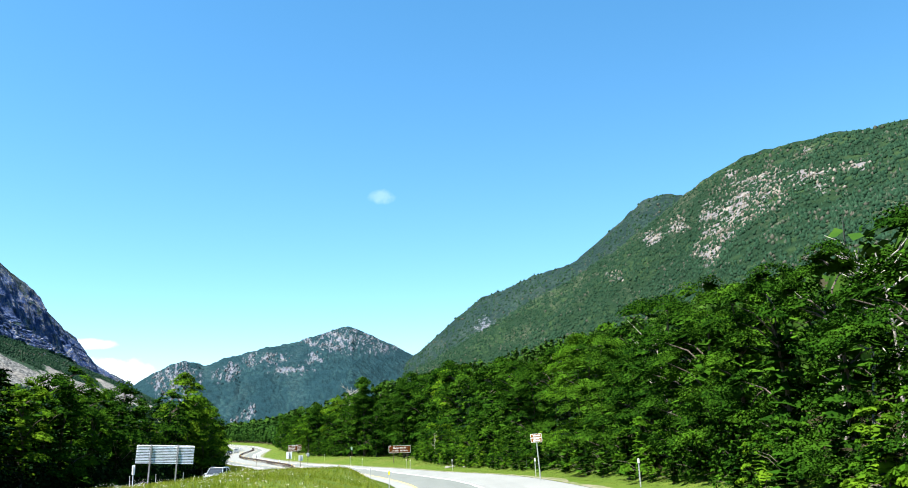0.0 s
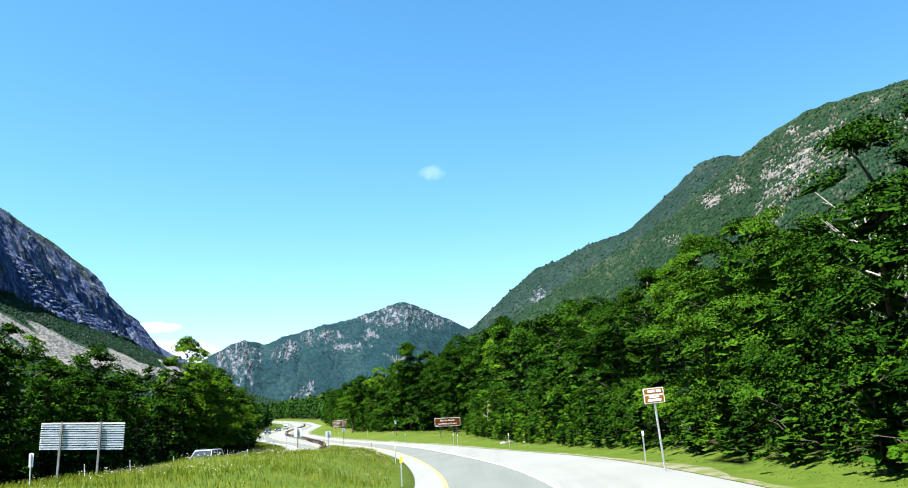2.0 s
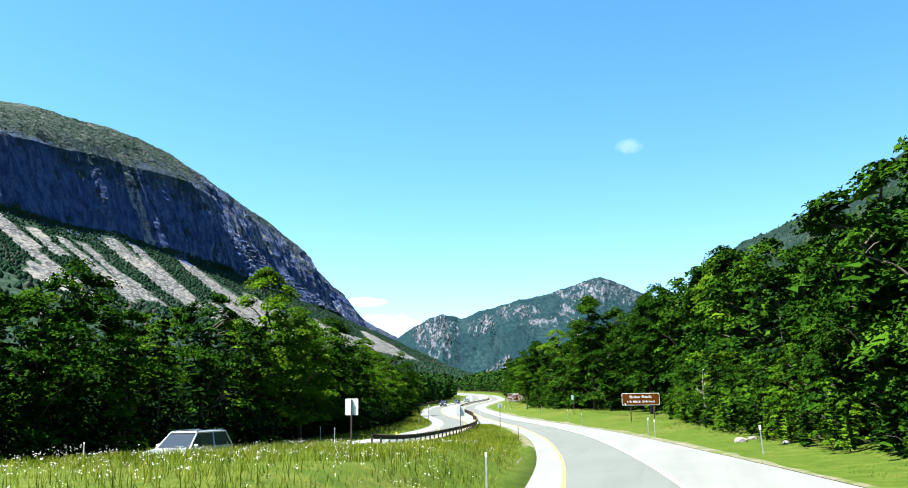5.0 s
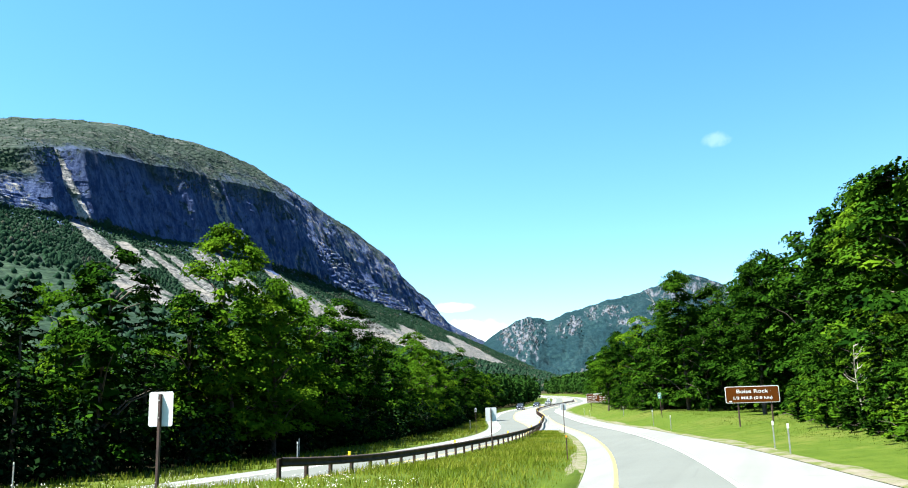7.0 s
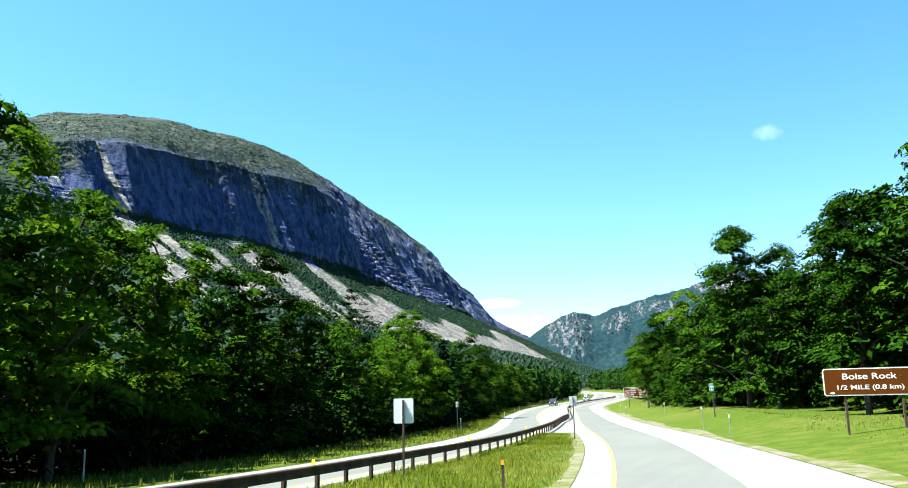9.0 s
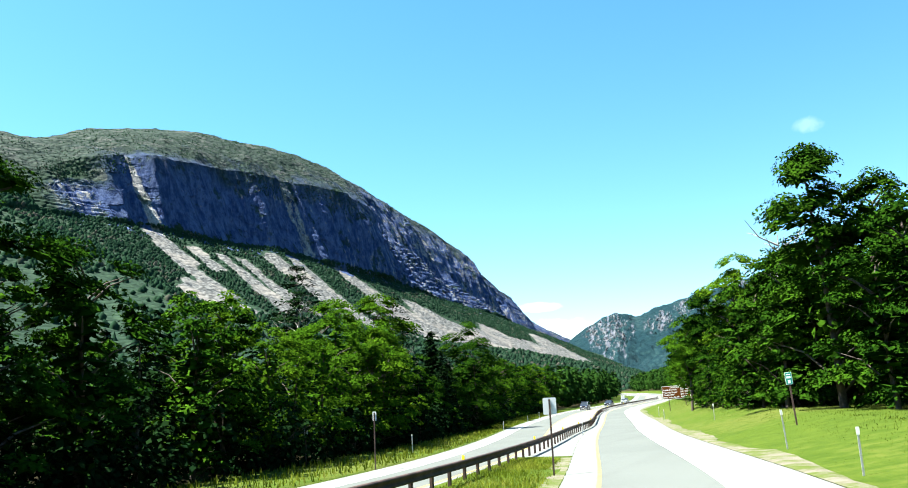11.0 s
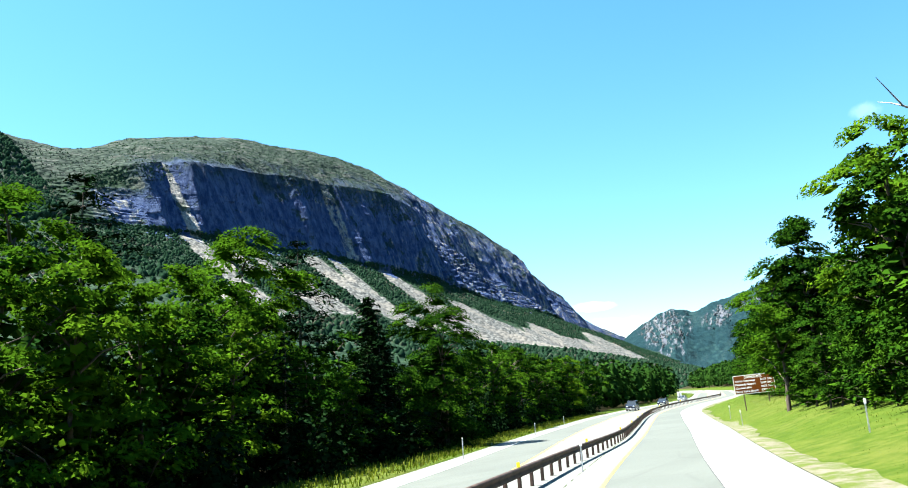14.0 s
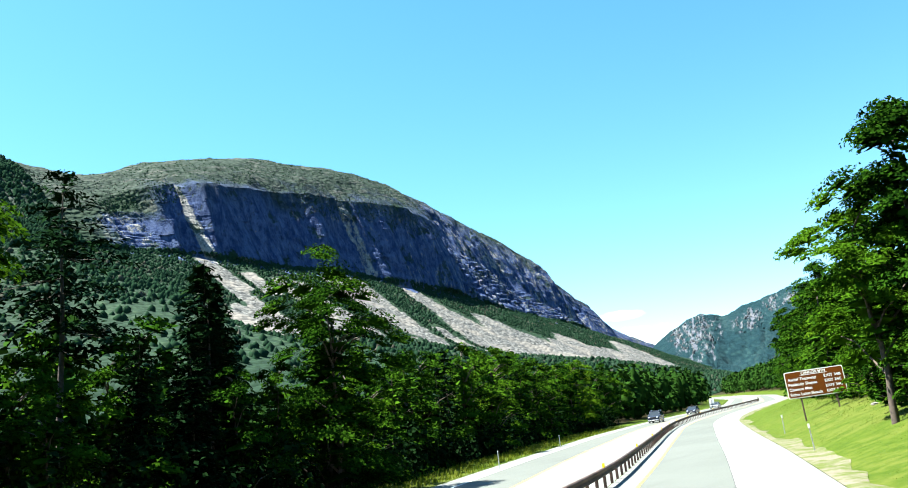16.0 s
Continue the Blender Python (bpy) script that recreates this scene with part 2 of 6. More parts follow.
M["bark"] = plain("bark", (0.055, 0.042, 0.033), 0.9, vary=0.35, scale=4.0)
M["bark_pale"] = plain("bleached_wood", (0.22, 0.20, 0.175), 0.85, vary=0.25, scale=3.0)


def asphalt(name, base, wear):
    n = Nodes(name, 0.85, 0.15, 0.33)
    big = n.noise(0.12, 4.0, 0.6)
    strip = n.noise(0.8, 3.0, 0.6, n.scaled(n.pos, (1.0, 0.06, 1.0)))
    fine = n.noise(60.0, 2.0, 0.7)
    c = n.mix(n.ramp(big, 0.3, 0.7), base, wear)
    c = n.mix(n.math("MULTIPLY", n.ramp(strip, 0.45, 0.7), 0.30), c, tuple(v * 0.72 for v in base))
    c = n.mix(n.math("MULTIPLY", n.ramp(fine, 0.35, 0.75), 0.35), c, tuple(v * 0.6 for v in base))
    crack = n.ramp(n.voronoi(0.16, n.scaled(n.pos, (1.0, 0.55, 1.0)), "Distance", "DISTANCE_TO_EDGE"), 0.0, 0.012, 1.0, 0.0)
    keep = n.ramp(n.noise(0.07, 2.0), 0.5, 0.6)
    c = n.mix(n.math("MULTIPLY", n.math("MULTIPLY", crack, keep), 0.12), c, (0.06, 0.06, 0.06))
    n.colour(c)
    n.bump(fine, 0.4, 0.004)
    return n.mat


M["lane"] = asphalt("worn_grey_asphalt", (0.238, 0.264, 0.246), (0.275, 0.302, 0.282))
M["shoulder"] = asphalt("pale_shoulder_asphalt", (0.350, 0.370, 0.354), (0.405, 0.425, 0.408))
M["paint_white"] = plain("road_paint_white", (0.58, 0.58, 0.565), 0.7, vary=0.12, scale=3.0)
M["paint_yellow"] = plain("road_paint_yellow", (0.40, 0.29, 0.05), 0.7, vary=0.14, scale=3.0)


def ground_material():
    n = Nodes("grass_ground", 0.95, 0.05, 0.36)
    a = n.noise(0.05, 4.0, 0.6)
    b = n.noise(1.1, 5.0, 0.65)
    c = n.noise(9.0, 4.0, 0.7)
    green = n.mix(n.ramp(b, 0.3, 0.7), (0.082, 0.142, 0.014), (0.128, 0.192, 0.022))
    dry = n.mix(n.ramp(c, 0.3, 0.7), (0.22, 0.22, 0.05), (0.30, 0.27, 0.09))
    col = n.mix(n.math("MULTIPLY", n.ramp(n.math("ADD", n.math("MULTIPLY", a, 0.6), n.math("MULTIPLY", b, 0.4)), 0.47, 0.62), 0.35), green, dry)
    litter = n.mix(n.ramp(c, 0.35, 0.65), (0.035, 0.028, 0.016), (0.07, 0.055, 0.03))
    col = n.mix(n.attr("woods"), col, litter)
    n.colour(n.mix(n.math("MULTIPLY", n.ramp(c, 0.4, 0.7), 0.3), col, (0.05, 0.11, 0.012)))
    n.bump(n.math("ADD", b, n.math("MULTIPLY", c, 0.5)), 0.8, 0.08)
    return n.mat


M["ground"] = ground_material()


def sand_material():
    n = Nodes("sandy_verge", 0.95, 0.1, 0.35)
    f, g = n.noise(3.0, 6.0, 0.7), n.noise(45.0, 3.0, 0.7)
    c = n.mix(n.ramp(f, 0.35, 0.65), (0.29, 0.265, 0.195), (0.37, 0.345, 0.27))
    c = n.mix(n.math("MULTIPLY", n.ramp(g, 0.4, 0.7), 0.5), c, (0.20, 0.18, 0.14))
    c = n.mix(n.ramp(n.noise(0.8, 6.0, 0.75), 0.40, 0.60), c, (0.15, 0.20, 0.04))
    n.colour(c)
    n.bump(g, 0.6, 0.015)
    return n.mat


M["sand"] = sand_material()
def meadow_material():
    n = Nodes("grass_blades", 0.85, 0.04, 0.36)
    c = n.mix(n.ramp(n.island(), 0.0, 0.6), (0.185, 0.262, 0.016), (0.30, 0.36, 0.03))
    c = n.mix(n.ramp(n.island(), 0.6, 1.0), c, (0.40, 0.42, 0.08))
    n.leafy(n.mix(n.ramp(n.noise(0.35, 3.0), 0.40, 0.65), c, (0.165, 0.250, 0.013)), 0.3)
    return n.mat


M["grass"] = meadow_material()
M["grass_verge"] = leaf_material("verge_grass_blades", (0.096, 0.155, 0.014), (0.128, 0.188, 0.018), (0.170, 0.222, 0.030), 0.32, None, 0.85)
M["sign_tan"] = plain("tan_sign_sheeting", (0.24, 0.090, 0.012), 0.7, spec=0.12, vary=0.06, scale=1.0)
M["tar"] = plain("tar_joint", (0.05, 0.05, 0.05), 0.7, vary=0.3)
M["flower"] = plain("white_petals", (0.46, 0.46, 0.42), 0.8, vary=0.08, scale=20.0)


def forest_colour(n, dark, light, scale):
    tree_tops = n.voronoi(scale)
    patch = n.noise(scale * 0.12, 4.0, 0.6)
    # light crown tops; shade between crowns is painted as dark cell edges
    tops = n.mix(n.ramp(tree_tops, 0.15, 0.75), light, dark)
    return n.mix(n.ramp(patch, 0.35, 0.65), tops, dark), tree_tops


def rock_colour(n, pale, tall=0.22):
    """Stained granite; blue shade is put into its dark colour, sunlit rock into its light one; pale: share of the light
    one.
    """
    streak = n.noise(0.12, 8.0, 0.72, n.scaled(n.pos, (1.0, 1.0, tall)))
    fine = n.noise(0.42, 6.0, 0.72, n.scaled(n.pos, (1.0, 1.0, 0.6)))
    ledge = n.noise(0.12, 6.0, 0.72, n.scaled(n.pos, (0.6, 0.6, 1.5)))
    # deep blue paints the hazy, sky-lit shade of the face
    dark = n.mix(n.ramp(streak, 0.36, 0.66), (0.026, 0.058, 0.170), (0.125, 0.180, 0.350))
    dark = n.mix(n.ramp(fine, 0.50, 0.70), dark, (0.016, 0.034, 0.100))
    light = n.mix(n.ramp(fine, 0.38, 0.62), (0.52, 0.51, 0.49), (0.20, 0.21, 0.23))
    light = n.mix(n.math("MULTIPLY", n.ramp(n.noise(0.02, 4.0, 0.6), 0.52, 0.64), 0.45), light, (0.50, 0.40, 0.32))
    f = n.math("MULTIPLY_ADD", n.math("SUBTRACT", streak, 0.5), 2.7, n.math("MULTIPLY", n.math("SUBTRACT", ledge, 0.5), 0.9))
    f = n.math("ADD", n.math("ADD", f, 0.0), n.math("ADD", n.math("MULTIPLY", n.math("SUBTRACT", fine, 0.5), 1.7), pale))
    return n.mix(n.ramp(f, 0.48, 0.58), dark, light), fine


def cliff_mountain_material():
    """Forest at the foot, bare boulder streaks, a cliff band and a slab-covered dome, by the height zone of the slope."""
    n = Nodes("cliff_mountain", 0.9, 0.06, 0.50)
    zone = n.attr("zone")
    split = n.tree.nodes.new("ShaderNodeSeparateXYZ")
    n.link(n.pos, split.inputs[0])
    north = split.outputs["Y"]
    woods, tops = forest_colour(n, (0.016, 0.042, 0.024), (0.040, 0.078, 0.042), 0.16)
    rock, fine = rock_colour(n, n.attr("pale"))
    boulders = n.voronoi(0.26)
    stone = n.mix(n.ramp(boulders, 0.1, 0.8), (0.255, 0.26, 0.255), (0.080, 0.084, 0.084))
    stone = n.mix(n.ramp(n.noise(0.03, 4.0), 0.45, 0.65), stone, (0.245, 0.232, 0.215))
    chute = n.ramp(n.math("MULTIPLY_ADD", n.math("SUBTRACT", n.noise(0.10, 5.0, 0.75), 0.5), 1.7, n.attr("chute")), 0.34, 0.58)
    c = n.mix(chute, woods, stone)
    rough_edge = n.math("MULTIPLY_ADD", n.math("SUBTRACT", n.noise(0.026, 6.0, 0.70), 0.5), 1.25, zone)
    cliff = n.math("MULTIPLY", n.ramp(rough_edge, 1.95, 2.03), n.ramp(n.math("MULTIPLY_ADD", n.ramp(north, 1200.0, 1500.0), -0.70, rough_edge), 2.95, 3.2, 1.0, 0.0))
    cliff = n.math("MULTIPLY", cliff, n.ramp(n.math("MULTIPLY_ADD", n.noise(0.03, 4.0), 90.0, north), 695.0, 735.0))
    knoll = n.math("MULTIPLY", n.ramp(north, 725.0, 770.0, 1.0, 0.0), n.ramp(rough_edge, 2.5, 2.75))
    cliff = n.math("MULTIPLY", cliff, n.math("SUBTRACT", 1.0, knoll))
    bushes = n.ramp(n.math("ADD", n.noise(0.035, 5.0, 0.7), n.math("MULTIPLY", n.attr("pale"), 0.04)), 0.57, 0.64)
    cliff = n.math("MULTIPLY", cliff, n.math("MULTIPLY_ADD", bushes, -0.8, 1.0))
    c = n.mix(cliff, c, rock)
    # scrub tinted bluish, with the haze on the dome in its colour
    scrub = n.mix(n.ramp(tops, 0.2, 0.7), (0.050, 0.076, 0.060), (0.020, 0.038, 0.032))
    dome = n.ramp(n.math("MULTIPLY_ADD", n.math("SUBTRACT", n.noise(0.02, 4.0), 0.5), 0.9, n.math("MULTIPLY_ADD", n.ramp(north, 1250.0, 1500.0), -0.65, zone)), 2.72, 3.15)
    c = n.mix(n.math("MULTIPLY", dome, 0.8), c, scrub)
    slab = n.math("MULTIPLY", n.ramp(n.noise(0.055, 6.0, 0.72, n.scaled(n.pos, (1, 0.5, 2.0))), 0.53, 0.61), n.ramp(zone, 2.9, 3.2))
    c = n.mix(n.math("MULTIPLY", slab, 0.4), c, n.mix(n.ramp(fine, 0.4, 0.6), (0.21, 0.21, 0.20), (0.105, 0.115, 0.105)))
    n.colour(c)
    h = n.mix(cliff, n.math("MULTIPLY", tops, -1.0), fine)
    n.bump(h, 0.7, 3.0)
    return n.mat


def wooded_mountain_material(name, dark, light, dead, bare, scale=0.11, tall=0.8, stone=(0.24, 0.24, 0.24)):
    """Forest with grey dead stands, and bare rock where the attribute and noise allow it; bare: how much."""
    n = Nodes(name, 0.92, 0.05, 0.42)
    face = n.tree.nodes.new("ShaderNodeCombineXYZ")
    split = n.tree.nodes.new("ShaderNodeSeparateXYZ")
    n.link(n.pos, split.inputs[0])
    n.link(n.attr("along"), face.inputs[0])
    n.link(split.outputs["Z"], face.inputs[2])
    n.pos = face.outputs[0]
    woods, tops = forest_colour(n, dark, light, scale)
    stands = n.math("MULTIPLY", n.ramp(n.noise(0.016, 5.0, 0.7, n.scaled(n.pos, (1.0, 1.0, 0.45))), 0.50, 0.66), n.ramp(n.noise(0.20, 3.0, 0.7), 0.45, 0.6))
    woods = n.mix(n.math("MULTIPLY", stands, 0.6), woods, dead)
    rock, fine = rock_colour(n, 0.42, 0.4)
    grain = n.math("MULTIPLY", n.math("SUBTRACT", n.noise(0.085, 8.0, 0.74, n.scaled(n.pos, (1.0, 1.0, tall))), 0.5), 5.0)
    grain = n.math("ADD", grain, n.math("MULTIPLY", n.math("SUBTRACT", n.noise(0.014, 5.0, 0.65), 0.5), 1.0))
    where = n.ramp(n.attr("bare"), 0.0, 0.30)
    m = n.math("MULTIPLY_ADD", n.math("MULTIPLY", grain, where), 0.85, n.math("MULTIPLY", n.attr("bare"), bare))
    mask = n.math("MULTIPLY", n.ramp(m, 0.36, 0.58), 0.9)
    n.colour(n.mix(mask, woods, n.mix(0.6, rock, stone)))
    n.bump(n.math("SUBTRACT", fine, tops), 0.9, 4.0)
    return n.mat


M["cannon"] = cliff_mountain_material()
M["ridge"] = wooded_mountain_material("wooded_ridge", (0.012, 0.036, 0.016), (0.038, 0.076, 0.027), (0.15, 0.16, 0.105), 0.60, stone=(0.34, 0.29, 0.23))
# bluer than the front ridge; the colour carries the haze before it
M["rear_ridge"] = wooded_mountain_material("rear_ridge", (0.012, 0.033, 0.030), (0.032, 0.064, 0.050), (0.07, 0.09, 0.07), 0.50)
# forest greens blued: distance haze painted into the base colours
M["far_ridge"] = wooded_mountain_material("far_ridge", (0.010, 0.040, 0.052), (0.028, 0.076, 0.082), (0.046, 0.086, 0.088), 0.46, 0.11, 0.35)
M["crag"] = plain("pale_granite", (0.120, 0.106, 0.090), 0.9, spec=0.05, vary=0.35, scale=0.15)
M["crag_grey"] = plain("grey_granite", (0.074, 0.082, 0.090), 0.9, spec=0.05, vary=0.35, scale=0.1)
M["steel_rust"] = plain("weathered_brown_steel", (0.05, 0.030, 0.024), 0.75, 0.3, vary=0.4, scale=2.0)
M["galvanised"] = plain("galvanised_steel", (0.45, 0.46, 0.47), 0.5, 0.6, vary=0.12)
M["aluminium"] = plain("sign_back_aluminium", (0.58, 0.60, 0.615), 0.55, 0.0, vary=0.05, scale=2.0)
M["post_grey"] = plain("weathered_grey_steel", (0.16, 0.16, 0.16), 0.7, 0.3, vary=0.2)
M["sign_brown"] = plain("brown_sign_sheeting", (0.105, 0.030, 0.004), 0.75, spec=0.05, vary=0.06, scale=1.0)
M["sign_green"] = plain("green_sign_sheeting", (0.03, 0.26, 0.22), 0.6, spec=0.2, vary=0.05, scale=1.0)
M["sign_white"] = plain("white_sign_sheeting", (0.80, 0.80, 0.76), 0.5, vary=0.03, scale=1.0)
M["sign_rust"] = plain("rusty_sign_post", (0.055, 0.032, 0.026), 0.8, vary=0.3, scale=4.0)
M["yellow"] = plain("yellow_reflector", (0.85, 0.62, 0.02), 0.5, vary=0.05)
M["orange"] = plain("orange_marker", (0.75, 0.30, 0.02), 0.6, vary=0.05)
M["white"] = plain("white_plastic", (0.75, 0.75, 0.73), 0.5, vary=0.06)
M["black"] = plain("black_rubber", (0.015, 0.015, 0.016), 0.8, vary=0.2)
M["silver_paint"] = plain("silver_car_paint", (0.27, 0.29, 0.30), 0.28, 0.5, vary=0.03)
M["navy_paint"] = plain("dark_blue_car_paint", (0.02, 0.028, 0.05), 0.25, 0.2, vary=0.05)
M["glass"] = plain("dark_car_glass", (0.02, 0.025, 0.03), 0.06, 0.0, 0.8, vary=0.02)
M["chrome"] = plain("chrome", (0.6, 0.6, 0.62), 0.2, 0.9, vary=0.05)
M["lamp_lens"] = plain("lamp_lens", (0.75, 0.76, 0.78), 0.15, 0.1, vary=0.02)
M["rock"] = plain("grey_boulder", (0.16, 0.155, 0.15), 0.9, vary=0.3, scale=2.5)

# ---------------------------------------------------------------- mesh helpers
def quick_mesh(name, verts, faces, mat=None, smooth=False, attrs=None):
    """A mesh from numpy arrays: verts (n, 3), faces (m, 3 or 4)."""
    me = bpy.data.meshes.new(name)
    v, f = np.asarray(verts, np.float32), np.asarray(faces, np.int32)
    me.vertices.add(len(v))
    me.vertices.foreach_set("co", v.ravel())
    me.loops.add(f.size)
    me.loops.foreach_set("vertex_index", f.ravel())
    me.polygons.add(len(f))
    me.polygons.foreach_set("loop_start", np.arange(0, f.size, f.shape[1], dtype=np.int32))
    me.update(calc_edges=True)
    for key, values in (attrs or {}).items():
        a = me.attributes.new(key, "FLOAT", "POINT")
        a.data.foreach_set("value", np.asarray(values, np.float32).ravel())
    if smooth:
        me.polygons.foreach_set("use_smooth", np.ones(len(f), bool))
    if mat:
        me.materials.append(M[mat])
    return me


def grid_faces(rows, cols):
    i = np.arange(rows * cols).reshape(rows, cols)
    return np.stack([i[:-1, :-1], i[:-1, 1:], i[1:, 1:], i[1:, :-1]], -1).reshape(-1, 4)


def from_bm(name, bm, mat, smooth=False):
    me = bpy.data.meshes.new(name)
    bmesh.ops.recalc_face_normals(bm, faces=bm.faces)
    bm.to_mesh(me)
    bm.free()
    me.materials.append(M[mat])
    if smooth:
        me.polygons.foreach_set("use_smooth", np.ones(len(me.polygons), bool))
    return me


def part(name, data, parent, label=""):
    ob = new(name, data)
    ob.parent = parent
    return tagged(ob, label)


def thing(name, m, label, category, group="", kind=""):
    ob = new(name)
    ob.matrix_world = m
    return tagged(ob, label, category, group, kind)


def box(bm, x0, x1, y0, y1, z0, z1, bevel=0.0):
    m = Matrix.Translation(((x0 + x1) / 2, (y0 + y1) / 2, (z0 + z1) / 2)) @ Matrix.Diagonal((x1 - x0, y1 - y0, z1 - z0, 1))
    made = bmesh.ops.create_cube(bm, size=1.0, matrix=m)
    if bevel:
        edges = {e for v in made["verts"] for e in v.link_edges}
        bmesh.ops.bevel(bm, geom=list(edges), offset=bevel, segments=1, affect="EDGES")
    return bm


def tube(points, radii, sides=6):
    """A tapering tube along points, as (verts, quads)."""
    pts, rad = np.asarray(points, float), np.asarray(radii, float)
    d = np.gradient(pts, axis=0)
    d /= np.linalg.norm(d, axis=1, keepdims=True) + 1e-9
    ref = np.where(np.abs(d[:, 2:3]) > 0.9, [[1.0, 0, 0]], [[0, 0, 1.0]])
    a = np.cross(d, ref)
    a /= np.linalg.norm(a, axis=1, keepdims=True) + 1e-9
    b = np.cross(d, a)
    ang = np.arange(sides) * 2 * np.pi / sides
    ring = np.cos(ang)[None, :, None] * a[:, None] + np.sin(ang)[None, :, None] * b[:, None]
    v = (pts[:, None] + ring * rad[:, None, None]).reshape(-1, 3)
    i = np.arange(len(pts) * sides).reshape(-1, sides)
    j = np.roll(i, -1, axis=1)
    f = np.stack([i[:-1], j[:-1], j[1:], i[1:]], -1).reshape(-1, 4)
    return v, f


def joined(pieces):
    vs, fs, n = [], [], 0
    for v, f in pieces:
        vs.append(v)
        fs.append(f + n)
        n += len(v)
    return np.concatenate(vs), np.concatenate(fs)


def cards(centre, normal, length, width, rng):
    """Leaf-shaped kites at the centres, facing the normals, turned at random."""
    n = normal / (np.linalg.norm(normal, axis=1, keepdims=True) + 1e-9)
    t = np.cross(n, rng.normal(size=n.shape))
    t /= np.linalg.norm(t, axis=1, keepdims=True) + 1e-9
    s = np.cross(n, t)
    L, W = np.asarray(length)[:, None], np.asarray(width)[:, None]
    fold = 0.16 * L * n
    v = np.stack([centre - t * L * 0.5, centre + s * W * 0.5 - t * L * 0.05 + fold * 0.5, centre + t * L * 0.5 - fold * 0.4, centre - s * W * 0.5 - t * L * 0.05 + fold * 0.5], 1)
    return v.reshape(-1, 3), np.arange(len(n) * 4).reshape(-1, 4)


NOISE_TABLE = np.random.RandomState(7).rand(256, 256)


def lattice(x, y):
    """Smooth random values in 0..1 over the plane."""
    x, y = np.asarray(x, float), np.asarray(y, float)
    i, j = np.floor(x).astype(int), np.floor(y).astype(int)
    u, v = x - i, y - j
    u, v = u * u * (3 - 2 * u), v * v * (3 - 2 * v)
    p = lambda a, b: NOISE_TABLE[a & 255, b & 255]
    return (p(i, j) * (1 - u) + p(i + 1, j) * u) * (1 - v) + (p(i, j + 1) * (1 - u) + p(i + 1, j + 1) * u) * v


def fractal(x, y, octaves=4):
    total, size, gain = 0.0, 0.0, 1.0
    for k in range(octaves):
        total = total + gain * (lattice(np.asarray(x) * 2**k + 17 * k, np.asarray(y) * 2**k + 31 * k) - 0.5)
        size += gain
        gain *= 0.52
    return total / size * 2


# ---------------------------------------------------------------- ground, carriageways, lines
def along(line, w, y):
    """x at w metres to the right of a line, square to it."""
    slope = np.interp(y, YS, np.gradient(line))
    return at(line, y) + w * np.sqrt(1 + slope**2)


def build_ground():
    ys = np.r_[-4800, -3000, -1500, -700, -350, -200, np.arange(-118, 420, 2.0), np.arange(420, 900, 12.0), 1100, 1500, 2200, 3200, 4800]
    near = np.r_[0, 1, 2.5, 5, 8, 12, 18, 26, 38, 55, 80, 115, 160, 230, 330, 480, 800, 1400, 2600, 4700]
    cols = []
    for y in ys:
        yc = float(np.clip(y, Y0, Y1))
        e0, e1, e2, e3, e4 = at(WOOD_L, yc), at(SB_L, yc), at(SB_R, yc), along(YEL, -1.1, yc), along(YEL, at(PAVED, yc) + 0.05, yc)
        e5 = at(WOOD_R, yc)
        cols.append(np.r_[e0 - near[:0:-1], np.linspace(e0, e1 - 0.02, 6), np.linspace(e1 + 0.02, e2 - 0.02, 7), np.linspace(e2 + 0.02, e3 - 0.02, 16), np.linspace(e3 + 0.02, e4 - 0.02, 8), np.linspace(e4 + 0.02, e4 + 1.7, 5), np.linspace(e4 + 2.3, e5, 9), e5 + near[1:]])
    x = np.array(cols)
    y = np.repeat(ys[:, None], x.shape[1], 1)
    z = ground_z(x, np.clip(y, Y0, Y1))
    k = len(near) - 1
    z[:, k + 6:k + 13] -= 0.10
    z[:, k + 29:k + 37] -= 0.10
    rough = fractal(x / 3.1, y / 3.1, 3) * 0.10
    rough[:, k + 5:k + 14] = 0
    rough[:, k + 27:k + 42] = 0
    rough[:, k + 42:k + 51] *= 0.2
    rough[:, k + 13:k + 28] *= 1 - step(160, 166, y[:, k + 13:k + 28])
    z += rough
    woods = np.zeros_like(x)
    woods[:, :k - 1] = 1
    woods[:, -k + 1:] = 1
    me = quick_mesh("ground", np.stack([x, y, z], -1).reshape(-1, 3), grid_faces(*x.shape), "ground", True, {"woods": woods})
    tagged(new("ground", me), "mown grass verges and woodland floor of a mountain valley", "ground", kind="structure")


def ribbon(name, y0, y1, left, right, lift, mat, label, across=5, kind="structure", category="road", stepy=1.5):
    ys = np.arange(y0, y1 + 0.01, stepy)
    a, b = left(ys), right(ys)
    s = np.linspace(0, 1, across)
    x = a[:, None] * (1 - s) + b[:, None] * s
    y = np.repeat(ys[:, None], across, 1)
    z = ground_z(x, y) + lift * np.clip(np.minimum(np.abs(x - a[:, None]), np.abs(x - b[:, None])) / 0.25 + (0.3 if category == "verge" else 1.0), 0, 1)
    ob = new(name, quick_mesh(name, np.stack([x, y, z], -1).reshape(-1, 3), grid_faces(*x.shape), mat, True))
    return tagged(ob, label, category, kind=kind)


